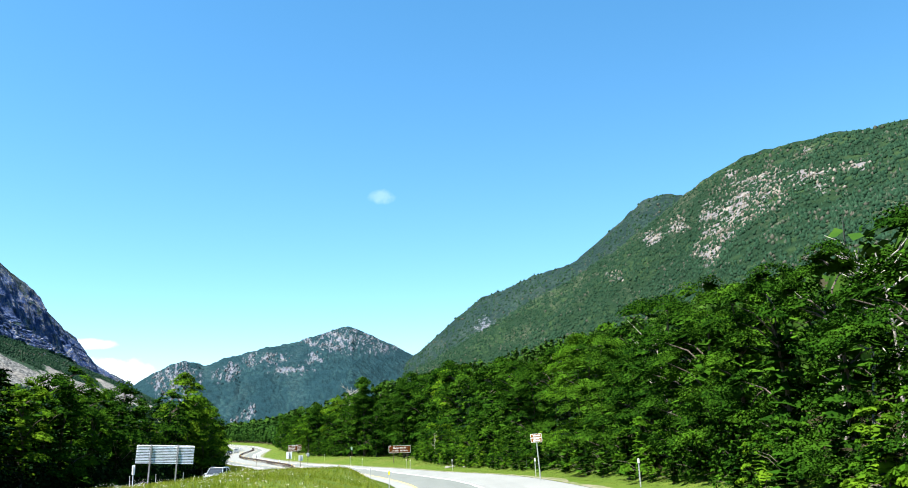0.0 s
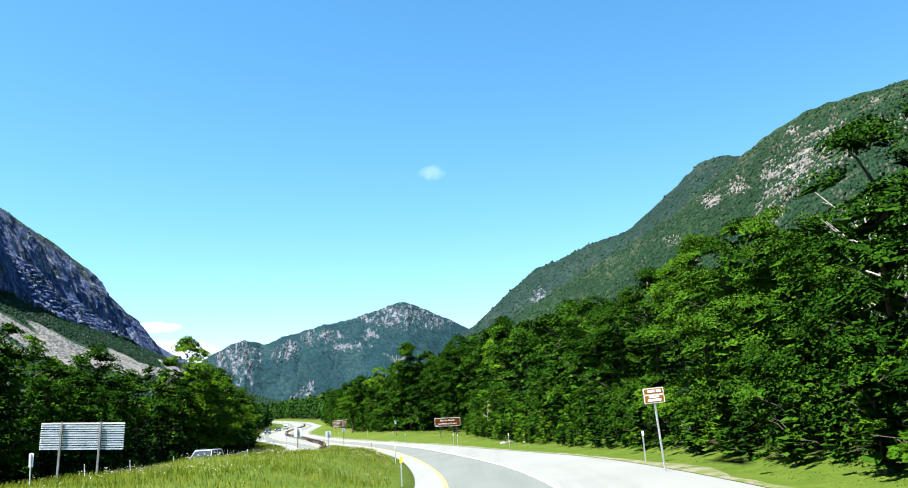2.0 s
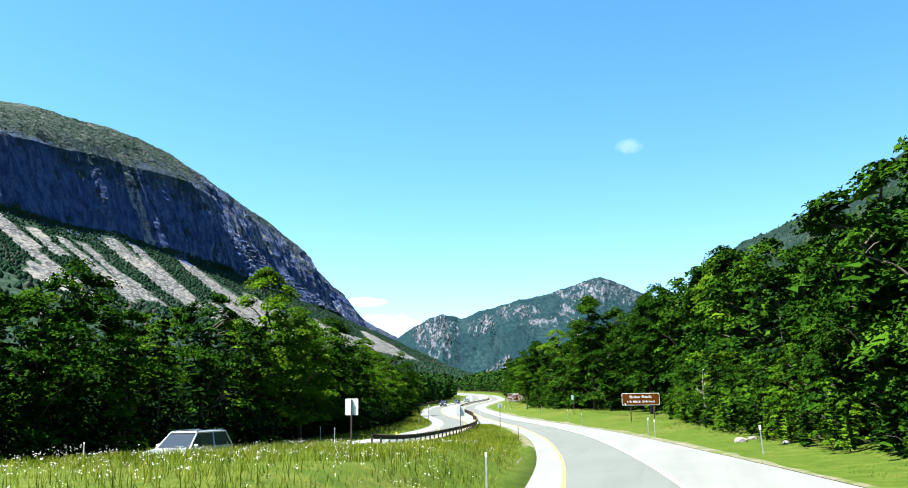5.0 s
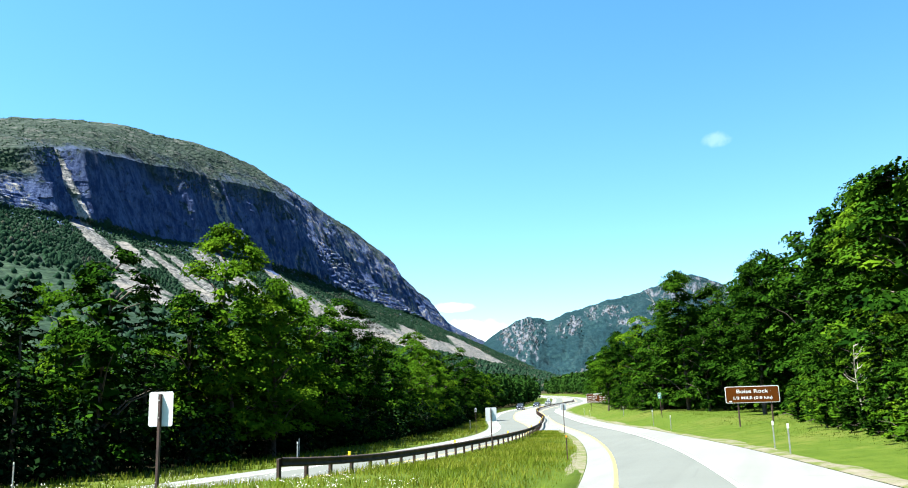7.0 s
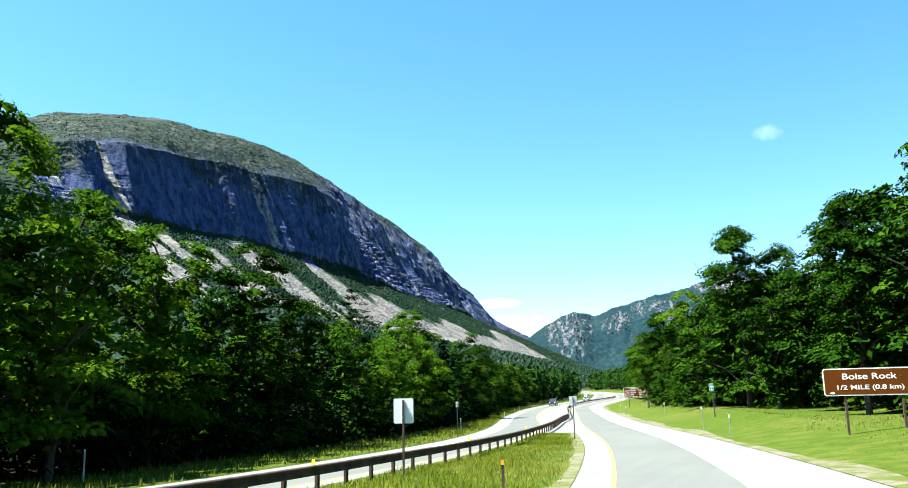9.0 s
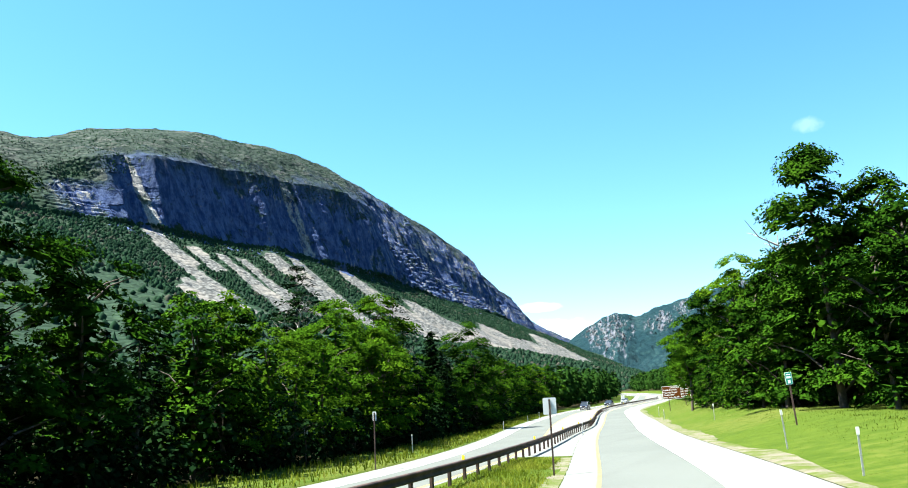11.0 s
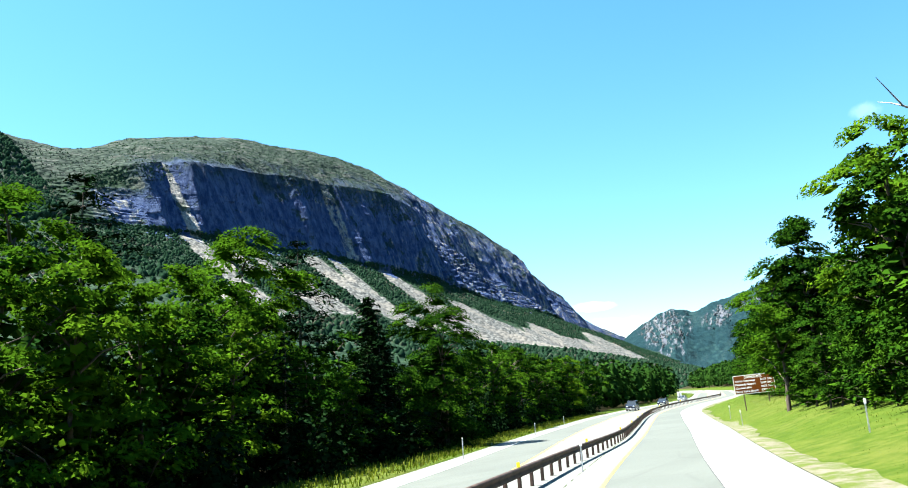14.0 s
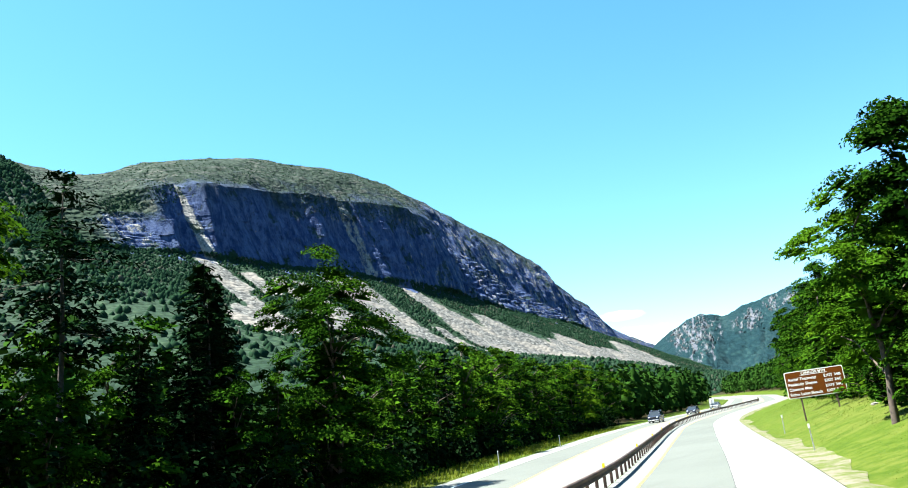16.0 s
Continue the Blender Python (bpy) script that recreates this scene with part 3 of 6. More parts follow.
def build_roads():
    off = lambda w: (lambda y: along(YEL, w, y))
    pv = lambda extra: (lambda y: along(YEL, 0, y) + (at(PAVED, y) + extra) * np.sqrt(1 + np.interp(y, YS, np.gradient(YEL)) ** 2))
    a, b = -110, 760
    ribbon("road", a, b, off(0.10), off(3.38), 0.0, "lane", "worn grey asphalt lane of the near carriageway", 6)
    ribbon("shoulder_left", a, b, off(-1.15), off(0.097), 0.0, "shoulder", "pale narrow asphalt shoulder beside the yellow line", 3, category="shoulder")
    ribbon("shoulder_right", a, b, off(3.383), pv(0.0), 0.0, "shoulder", "pale wide asphalt shoulder beside the white line", 6, category="shoulder")
    ribbon("line_yellow", a, b, off(0.0), off(0.14), 0.006, "paint_yellow", "faded yellow edge line on the asphalt", 2, category="road marking")
    ribbon("line_white", a, b, off(3.33), off(3.47), 0.006, "paint_white", "faded white edge line on the asphalt", 2, category="road marking")
    wob = lambda y: 0.15 + 1.5 * lattice(y / 6.0, 3.3) ** 2 + 0.5 * lattice(y / 1.7, 9.1)
    ribbon("verge_right", a, 430, pv(0.002), lambda y: pv(0.0)(y) + wob(y), 0.05, "sand", "sandy gravel strip along the shoulder", 4, category="verge")
    wob2 = lambda y: 0.35 + 0.6 * lattice(y / 5.0, 7.7)
    ribbon("verge_left", a, 167, lambda y: off(-1.152)(y) - wob2(y), off(-1.152), 0.012, "sand", "sandy gravel strip along the median grass", 3, category="verge")
    ribbon("shoulder_median", 167, b, lambda y: at(SB_R, y) + 0.003, off(-1.153), 0.006, "shoulder", "pale paved strip under the guard rail", 4, category="shoulder")
    ribbon("line_joint", 160, 300, off(3.285), off(3.322), 0.004, "tar", "dark tar joint beside the white line", 2, category="road marking")
    sb = lambda w: (lambda y: along(SB_L, w, y))
    ribbon("road_far", a, b, sb(1.5), sb(5.0), 0.0, "lane", "worn grey asphalt lane of the opposite carriageway", 5)
    ribbon("shoulder_far_outer", a, b, sb(0.0), sb(1.497), 0.0, "shoulder", "pale outer shoulder of the opposite carriageway", 3, category="shoulder")
    ribbon("shoulder_far_inner", a, b, sb(5.003), lambda y: np.maximum(at(SB_R, y), sb(5.2)(y)), 0.0, "shoulder", "pale inner shoulder of the opposite carriageway", 3, category="shoulder")
    ribbon("line_white_far", a, b, sb(1.43), sb(1.56), 0.006, "paint_white", "faded white edge line of the opposite carriageway", 2, category="road marking")
    ribbon("line_yellow_far", a, b, sb(4.95), sb(5.08), 0.006, "paint_yellow", "faded yellow edge line of the opposite carriageway", 2, category="road marking")


# ---------------------------------------------------------------- mountains
def blocky(u, v):
    """One random value a cell, with straight edges."""
    return NOISE_TABLE[np.floor(u).astype(int) & 255, np.floor(v).astype(int) & 255]


def hump(v, centre, half, edge):
    return step(centre - half - edge, centre - half, v) * (1 - step(centre + half, centre + half + edge, v))


# boulder chutes below the cliff: north and zone of the top, north and zone of the foot, half-widths of both
CHUTES = [(778, 2.02, 705, 1.11, 7.8, 16), (784, 1.97, 758, 1.56, 5.9, 9), (814, 1.85, 788, 1.51, 7.8, 11), (848, 1.8, 788, 1.04, 7.8, 18), (886, 1.8, 822, 1.01, 7.8, 16), (983, 1.97, 914, 0.96, 9.8, 28),
          (1026, 1.95, 952, 1.24, 7.8, 16), (958, 1.92, 906, 1.14, 5.9, 11), (1154, 2.02, 1080, 1.0, 9.8, 50), (1002, 1.28, 984, 0.86, 7.8, 15), (1228, 1.62, 1190, 0.96, 17.6, 90), (1425, 1.45, 1358, 0.91, 23.4, 104),
          (1745, 1.6, 1600, 0.96, 27.3, 95), (1565, 1.35, 1500, 0.96, 19.5, 71), (692, 1.25, 640, 0.86, 11.7, 36), (1330, 1.3, 1290, 0.98, 14, 60), (1490, 1.32, 1450, 0.98, 12, 50)]


def chute_field(Y, zz):
    """How much of the slope lies bare in boulder chutes, 0 to 1."""
    bare = np.zeros_like(Y)
    ragged = 6 * fractal(Y / 26.0, zz * 9.0, 3)
    for y0, z0, y1, z1, w0, w1 in CHUTES:
        f = (z0 - zz) / (z0 - z1)
        q = np.clip(f, 0, 1)
        off = np.abs(Y - (y0 + (y1 - y0) * q) + ragged) / ((w0 + (w1 - w0) * q) * (1.3 + 0.15 * step(900, 1100, Y)))
        bare = np.maximum(bare, (1 - step(0.55, 1.25, off)) * step(-0.03, 0.05, f) * (1 - step(0.93, 1.08, f + 0.12 * fractal(Y / 18.0, zz, 2))))
    return bare


def cliff_mountain():
    """The long cliff above the valley: forest foot, boulder slope, cliff, slab dome and back."""
    y = np.concatenate([np.linspace(150, 596, 50), np.linspace(600, 2100, 620), np.linspace(2112, 3900, 70)])
    line = lambda rows: np.interp(y, [r[0] for r in rows], [r[1] for r in rows])

    def soft(a):
        s = np.linspace(150, 3900, 940)
        k = np.hanning(15)[1:-1]
        return np.interp(y, s, np.convolve(np.pad(np.interp(s, y, a), 6, "edge"), k / k.sum(), "valid"))

    dome = soft(line([(150, 330), (500, 400), (640, 380), (712, 367), (749, 366), (789, 380), (850, 411), (949, 443), (1028, 463), (1129, 477), (1214, 489), (1307, 494), (1411, 497), (1526, 488), (1699, 464),
                      (1824, 453), (1960, 428), (2103, 372), (2266, 320), (2412, 280), (2576, 245), (2821, 222), (3105, 193), (3900, 60)]))
    top = soft(line([(150, 190), (500, 240), (679, 283), (729, 308), (800, 327), (882, 341), (1036, 364), (1141, 371), (1231, 374), (1328, 357), (1501, 343), (1607, 309), (1856, 245), (2100, 205), (2300, 180),
                     (2821, 140), (3900, 30)]))
    base = 1.025 * soft(line([(150, 150), (636, 212), (767, 220), (920, 221), (1009, 229), (1137, 224), (1292, 223), (1482, 206), (1727, 200), (2041, 172), (2400, 140), (3000, 90), (3900, 15)]))
    low = soft(line([(150, 90), (576, 120), (649, 108), (739, 106), (861, 100), (1062, 100), (1279, 98), (1560, 92), (2000, 84), (2600, 65), (3900, 8)]))
    foot = line([(150, -8), (900, -6), (2000, -8), (3900, -8)])
    zone = np.concatenate([np.linspace(0, 1, 20)[:-1], np.linspace(1, 2, 40)[:-1], np.linspace(2, 3, 84)[:-1], np.linspace(3, 4, 36)[:-1], np.linspace(4, 5, 7)])
    # how far each stretch of the cliff lies back in ledges: buttress, gully, sheer walls, broken north end
    ledgy = np.maximum.reduce([0.28 * (1 - step(725, 750, y)), 0.3 * hump(y, 792, 10, 8), 0.16 * hump(y, 1060, 90, 60), 0.30 * hump(y, 1098, 12, 14), 0.75 * step(1290, 1400, y)])
    cliff_top = -772 - 72 * ledgy
    rows = np.stack([np.full_like(y, -190.0), np.full_like(y, -520.0), np.full_like(y, -732.0), cliff_top, np.full_like(y, -950.0), np.full_like(y, -1500.0)])
    zs = np.stack([foot, low, base, top, dome, dome * 0.55])
    Z = np.stack([np.interp(zone, range(6), zs[:, i]) for i in range(len(y))], 1)
    Y = np.repeat(y[None], len(zone), 0)
    zz = np.repeat(zone[:, None], len(y), 1)
    ll = np.repeat(ledgy[None], len(zone), 0)
    # ledges: on the cliff the face goes back in treads
    u = np.clip(zz - 2, 0, 1)
    v = u * 10 + fractal(Y / 70.0, Z / 50.0, 3) * 2.2 + blocky(Y / 23.0 + 0.4 * lattice(Y / 9.0, Z / 9.0), Z / 60.0) * 0.9
    stair = (np.floor(v) + step(0.62, 1.0, v % 1.0)) / 10 - (v / 10 - u)
    u2 = np.clip(u + (stair - u) * ll * hump(zz, 2.5, 0.4, 0.08), 0, 1)
    zone_x = np.where((zz >= 2) & (zz <= 3), 2 + u2, zz)
    X = np.stack([np.interp(zone_x[:, i], range(6), rows[:, i]) for i in range(len(y))], 1)
    bow = np.clip(zone - 3, 0, 1)
    Z += np.sin(bow * np.pi)[:, None] * 0.16 * (dome - top)[None]
    high = 0.7 * step(1050, 1450, Y)
    on_cliff = step(1.95, 2.1, zz) * (1 - step(2.95, 3.2, zz - high))
    warp = 1.4 * fractal(Y / 30.0, Z / 30.0, 2)
    X += on_cliff * (fractal(Y / 75.0, Z / 300.0, 3) * 26 + fractal(Y / 17.0, Z / 110.0 + 5, 3) * 6)
    X += on_cliff * (blocky(Y / 14.0 + warp, Z / 26.0 + warp) - 0.5) * (2.0 + 4.0 * ll) + on_cliff * (blocky(Y / 6.0 - warp, Z / 9.0 + warp) - 0.5) * (0.8 + 2.0 * ll)
    Z += on_cliff * ll * fractal(Y / 30.0 + 9, Z / 14.0, 3) * 5
    on_dome = step(3.0, 3.2, zz) * (1 - 0.75 * step(3.6, 4.0, zz))
    Z += on_dome * (fractal(Y / 55.0, X / 40.0, 4) * 7 + fractal(Y / 9.0, X / 7.0, 2) * 1.8) + step(3.5, 4, zz) * fractal(Y / 14.0, X / 9.0, 3) * 2.5
    low_part = 1 - step(1.9, 2.0, zz)
    Z += low_part * (fractal(Y / 9.0, X / 9.0, 2) * 2.2 + fractal(Y / 70.0, X / 160.0, 3) * 7.0)
    # pale rock; sunlight on ledges and ribs is put into its colour
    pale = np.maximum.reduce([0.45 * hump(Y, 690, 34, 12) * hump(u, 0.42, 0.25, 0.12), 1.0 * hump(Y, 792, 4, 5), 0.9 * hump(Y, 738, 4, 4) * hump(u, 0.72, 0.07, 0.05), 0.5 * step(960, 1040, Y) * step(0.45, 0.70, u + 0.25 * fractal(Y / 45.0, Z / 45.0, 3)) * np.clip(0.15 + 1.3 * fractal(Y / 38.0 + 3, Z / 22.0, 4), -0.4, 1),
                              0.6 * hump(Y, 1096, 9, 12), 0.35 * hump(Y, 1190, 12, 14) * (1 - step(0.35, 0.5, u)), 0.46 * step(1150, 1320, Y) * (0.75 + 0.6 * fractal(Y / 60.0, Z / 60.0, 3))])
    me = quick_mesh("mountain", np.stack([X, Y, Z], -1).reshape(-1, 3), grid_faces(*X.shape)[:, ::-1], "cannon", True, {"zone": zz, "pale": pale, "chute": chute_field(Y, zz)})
    smooth = np.repeat((zone[:-1] < 1.97) | (zone[:-1] > 3.4), len(y) - 1)
    me.polygons.foreach_set("use_smooth", smooth)
    tagged(new("mountain", me), "steep granite cliff mountain with boulder slopes and a forested foot", "mountain", kind="structure")
    return y, zone, X, Y, Z


def polar_mountain(name, eye, rows, foot, mat, label, bare=(), steep=1.15, cols=500, nrows=110, crag=1.0, gullies=()):
    """A ridge round the valley: rows of (azimuth right of +y, elevation, distance) of its skyline; foot: its distance and height."""
    az0, az1 = rows[0][0], rows[-1][0]
    az = np.linspace(az0, az1, cols)
    el = np.interp(az, [r[0] for r in rows], [r[1] for r in rows])
    k = np.hanning(9)[1:-1]
    el = np.convolve(np.pad(el, 3, "edge"), k / k.sum(), "valid")
    D = np.interp(az, [r[0] for r in rows], [r[2] for r in rows])
    F = np.array([foot(a) for a in az])
    s = np.concatenate([np.linspace(0, 1, nrows), np.linspace(1.03, 1.5, 12)])[:, None]
    dist = F + (D - F) * s
    top = 2.0 + D * np.tan(np.radians(el))
    zf = -6.0
    z = np.where(s <= 1, zf + (top - zf) * np.clip(s, 0, 1) ** steep, top * (1 - (s - 1) * 1.2))
    A = np.repeat(az[None], len(s), 0)
    for a0, wide, depth, lo, hi in gullies:
        # a cleft: the face turns away and comes back at once
        lean = a0 + 0.25 * (0.5 - s) + 0.10 * np.sin(s * 21)
        q = np.clip((A - lean + wide) / wide, 0, 1) * (A < lean)
        dist = dist + depth * q * step(lo, lo + 0.1, s) * (1 - step(hi - 0.06, hi, s))
    a = np.radians(A)
    X, Y = eye[0] + dist * np.sin(a), eye[1] + dist * np.cos(a)
    body = np.sin(np.clip(s, 0, 1) * np.pi) + 0.12
    z = z + body * (fractal(X / 210.0, Y / 210.0, 4) * 40 * crag) + fractal(X / 26.0, Y / 26.0, 3) * 6.0 * crag
    seen = np.degrees(np.arctan2(z - 2.0, dist))
    b = np.zeros_like(A)
    for a0, e0, ra, re in bare:
        b = np.maximum(b, np.exp(-(((A - a0) / (1.45 * ra)) ** 2) - ((seen - e0) / (1.45 * re)) ** 2))
    me = quick_mesh(name, np.stack([X, Y, z], -1).reshape(-1, 3), grid_faces(*X.shape)[:, ::-1], mat, True, {"bare": b, "along": a * (0.5 * (F + D))[None]})
    tagged(new(name, me), label, "mountain", kind="structure")
    return X, Y, z, b, s


build_ground()
build_roads()
CLIFF = cliff_mountain()
RIDGE = polar_mountain(
    "ridge_right", (3.5, 10),
    [(-3, 3.5, 2600), (0, 5.3, 2500), (2.5, 6.6, 2400), (5, 8.0, 2300), (8, 9.6, 2150), (12, 11.6, 2000), (15, 13.3, 1850), (17.5, 15.0, 1750), (19.4, 16.25, 1680), (21.5, 17.4, 1600), (23.9, 18.45, 1520),
     (26.9, 18.9, 1430), (29.5, 18.95, 1370), (33.8, 18.8, 1300), (40, 18.3, 1200), (55, 15, 1050), (75, 11, 950), (110, 8, 900), (150, 6, 900)],
    lambda a: min(900.0, 260.0 / math.sin(radians(max(a, 14.0))) if a < 90 else 270.0), "ridge", "forested mountain slope with a pale rock slide", 
    [(23.9, 15.6, 1.5, 0.9), (22.2, 14.6, 1.1, 0.8), (21.7, 13.8, 0.7, 0.7), (20.6, 12.3, 0.6, 0.6), (25.6, 16.7, 0.8, 0.4), (27.4, 16.35, 1.0, 0.35), (28.8, 16.6, 0.6, 0.2), (30.5, 16.65, 0.7, 0.2), (28.7, 15.6, 0.6, 0.25),
     (18.7, 14.2, 0.6, 0.35), (17.0, 13.55, 0.5, 0.3), (14.2, 11.1, 0.4, 0.25), (22.9, 17.2, 0.45, 0.25), (25.1, 16.8, 0.5, 0.2), (27.8, 18.05, 0.25, 0.15)], cols=480, nrows=120)
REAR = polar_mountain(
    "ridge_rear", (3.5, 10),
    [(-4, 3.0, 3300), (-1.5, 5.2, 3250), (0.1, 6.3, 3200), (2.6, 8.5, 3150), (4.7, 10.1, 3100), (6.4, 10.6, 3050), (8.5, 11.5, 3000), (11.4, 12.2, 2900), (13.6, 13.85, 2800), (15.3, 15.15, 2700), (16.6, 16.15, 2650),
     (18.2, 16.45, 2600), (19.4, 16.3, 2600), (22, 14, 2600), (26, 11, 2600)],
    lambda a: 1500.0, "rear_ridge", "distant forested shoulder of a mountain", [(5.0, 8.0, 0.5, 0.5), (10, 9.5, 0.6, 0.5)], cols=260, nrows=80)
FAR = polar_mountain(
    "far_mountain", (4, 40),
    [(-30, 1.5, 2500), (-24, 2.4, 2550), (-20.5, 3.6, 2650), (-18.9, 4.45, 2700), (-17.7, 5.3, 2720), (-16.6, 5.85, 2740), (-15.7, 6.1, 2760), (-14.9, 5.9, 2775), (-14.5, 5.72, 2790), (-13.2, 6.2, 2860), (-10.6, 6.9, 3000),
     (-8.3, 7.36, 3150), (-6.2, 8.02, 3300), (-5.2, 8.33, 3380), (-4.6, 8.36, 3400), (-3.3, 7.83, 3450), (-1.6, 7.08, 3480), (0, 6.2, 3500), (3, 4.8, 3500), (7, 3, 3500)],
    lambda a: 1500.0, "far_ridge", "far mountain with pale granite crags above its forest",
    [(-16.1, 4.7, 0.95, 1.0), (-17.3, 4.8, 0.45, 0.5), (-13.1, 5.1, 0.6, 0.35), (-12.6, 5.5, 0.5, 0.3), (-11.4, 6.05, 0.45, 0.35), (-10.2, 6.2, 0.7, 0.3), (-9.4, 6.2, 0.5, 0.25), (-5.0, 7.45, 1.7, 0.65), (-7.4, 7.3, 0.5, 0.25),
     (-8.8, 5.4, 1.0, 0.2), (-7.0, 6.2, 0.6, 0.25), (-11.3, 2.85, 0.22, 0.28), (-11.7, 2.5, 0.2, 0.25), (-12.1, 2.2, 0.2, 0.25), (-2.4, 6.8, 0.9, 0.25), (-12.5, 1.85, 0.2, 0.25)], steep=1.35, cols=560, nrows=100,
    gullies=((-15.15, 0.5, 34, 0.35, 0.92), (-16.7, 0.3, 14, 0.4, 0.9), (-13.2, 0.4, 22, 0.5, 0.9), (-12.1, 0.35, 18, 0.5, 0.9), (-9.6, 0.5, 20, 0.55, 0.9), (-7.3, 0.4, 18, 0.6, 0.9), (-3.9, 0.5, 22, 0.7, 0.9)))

# ---------------------------------------------------------------- trees
def broadleaf(seed, h, sprays, leaves, leaf, mat, low=0.08, wide=0.27, rise=1.1, core=150, core_leaf=0.032):
    """Trunk with limbs, and a crown of layered leaf sprays: two meshes."""
    rng = np.random.RandomState(seed)
    R = wide * h
    lean = rng.normal(size=2) * 0.03 * h
    zs = np.linspace(0, 0.86 * h, 8)
    stem = np.stack([lean[0] * (zs / h) ** 2 + 0.1 * np.sin(zs + seed), lean[1] * (zs / h) ** 2 + 0.1 * np.cos(zs * 0.8), zs - 0.3], 1)
    pieces = [tube(stem, np.linspace(0.017 * h, 0.004 * h, 8), 7)]
    lumps = rng.normal(size=(5, 2))
    # boughs in storeys; each carries a domed lobe of sprays, with dark gaps below and between the lobes
    levels = max(4, round(h / 1.35))
    lobes = max(10, sprays // 3)
    t = np.clip((np.floor(rng.rand(lobes) ** rise * levels) + 0.85 * rng.rand(lobes)) / levels + 0.05 * np.sin(np.arange(lobes) * 2.4), 0, 1)
    t[:5] = (0.99, 0.93, 0.88, 0.82, 0.76)
    a = (np.arange(lobes) * 2.399 + 0.8 * rng.rand(lobes)) % (2 * np.pi)
    lump = 1 + 0.20 * np.sin(3 * a + lumps[0, 0] * 3 + 5 * t) + 0.12 * np.sin(5 * a + lumps[1, 0] * 3 - 7 * t)
    r = R * np.sqrt(np.clip(1 - ((t - 0.40) / 0.62) ** 2, 0.02, 1)) * lump * (0.55 + 0.45 * rng.rand(lobes) ** 0.5)
    mine = np.arange(sprays) % lobes
    wide_lobe = (np.minimum(0.60 * r + 0.01 * h, 0.082 * h) * (1 - 0.55 * t**3))[mine] * (0.75 + 0.5 * rng.rand(sprays))
    turn, reach = rng.rand(sprays) * 2 * np.pi, np.sqrt(rng.rand(sprays))
    z = h * (low + (1 - low) * t)
    cx = np.interp(z, zs, stem[:, 0])[mine] + (r * np.cos(a))[mine] + wide_lobe * reach * np.cos(turn)
    cy = np.interp(z, zs, stem[:, 1])[mine] + (r * np.sin(a))[mine] + wide_lobe * reach * np.sin(turn)
    z = np.minimum(z[mine] + 0.62 * wide_lobe * (np.sqrt(1 - 0.95 * reach**2) - 0.5), 1.01 * h)
    dx, dy = cx - np.interp(z, zs, stem[:, 0]), cy - np.interp(z, zs, stem[:, 1])
    r, a = np.hypot(dx, dy), np.arctan2(dy, dx)
    for k in rng.choice(sprays, 11, replace=False):
        b = max(0.4, z[k] - r[k] * 0.75)
        p0 = np.array([np.interp(b, zs, stem[:, 0]), np.interp(b, zs, stem[:, 1]), b])
        p2 = np.array([cx[k], cy[k], z[k] - 0.1])
        p1 = (p0 + p2) / 2 + [0, 0, 0.15 * r[k]]
        pieces.append(tube([p0, p1, p2], [0.0065 * h, 0.004 * h, 0.0015 * h], 4))
    trunk = quick_mesh("trunk", *joined(pieces), "bark", True)
    n = sprays * leaves
    # every spray is a low dome of leaves with an open underside
    size = np.repeat(h * (0.040 + 0.052 * rng.rand(sprays)), leaves)
    rad = np.sqrt(rng.rand(n))
    th = rng.rand(n) * 2 * np.pi
    ca, sa = np.repeat(np.cos(a), leaves), np.repeat(np.sin(a), leaves)
    lx, ly = size * rad * np.cos(th), size * rad * np.sin(th)
    out = lx * ca + ly * sa
    lz = size * 0.56 * np.sqrt(1 - 0.92 * rad**2) - 0.42 * out + rng.normal(size=n) * 0.006 * h
    c = np.stack([np.repeat(cx, leaves) + lx, np.repeat(cy, leaves) + ly, np.maximum(np.repeat(z, leaves) + lz, 0.1)], 1)
    nor = np.stack([0.30 * ca + 0.75 * rad * np.cos(th), 0.30 * sa + 0.75 * rad * np.sin(th), np.full(n, 0.9)], 1) + rng.normal(size=(n, 3)) * 0.45
    L = leaf * (0.7 + 0.6 * rng.rand(n))
    pieces = [cards(c, nor, L, L * 0.62, rng)]
    # the close-set leaves in the middle of each spray: two ragged stars that let no light through
    ring = np.arange(10) * 2 * np.pi / 10
    i = np.arange(20).reshape(2, 10)
    j = np.roll(i, -1, 1)
    star = np.stack([i[:-1], j[:-1], j[1:], i[1:]], -1).reshape(-1, 4)
    for k in range(sprays):
        for wide_, up in ((0.74, 0.0), (0.50, 0.24))[: 1 if leaves < 30 else 2]:
            w = size[k * leaves] * wide_
            reach = np.where(np.arange(10) % 2, 0.42, 1.0) * (0.65 + 0.45 * rng.rand(10)) * w
            rim = []
            for share, lift in ((1.0, 0.0), (0.08, 0.10)):
                dx, dy = reach * share * np.cos(ring + k), reach * share * np.sin(ring + k)
                rim.append(np.stack([cx[k] + dx, cy[k] + dy, np.maximum(z[k] + (up + 2.2 * lift) * w - 0.42 * (dx * np.cos(a[k]) + dy * np.sin(a[k])) + 0.06 * w * rng.normal(size=10), 0.05)], 1))
            pieces.append((np.concatenate(rim), star))
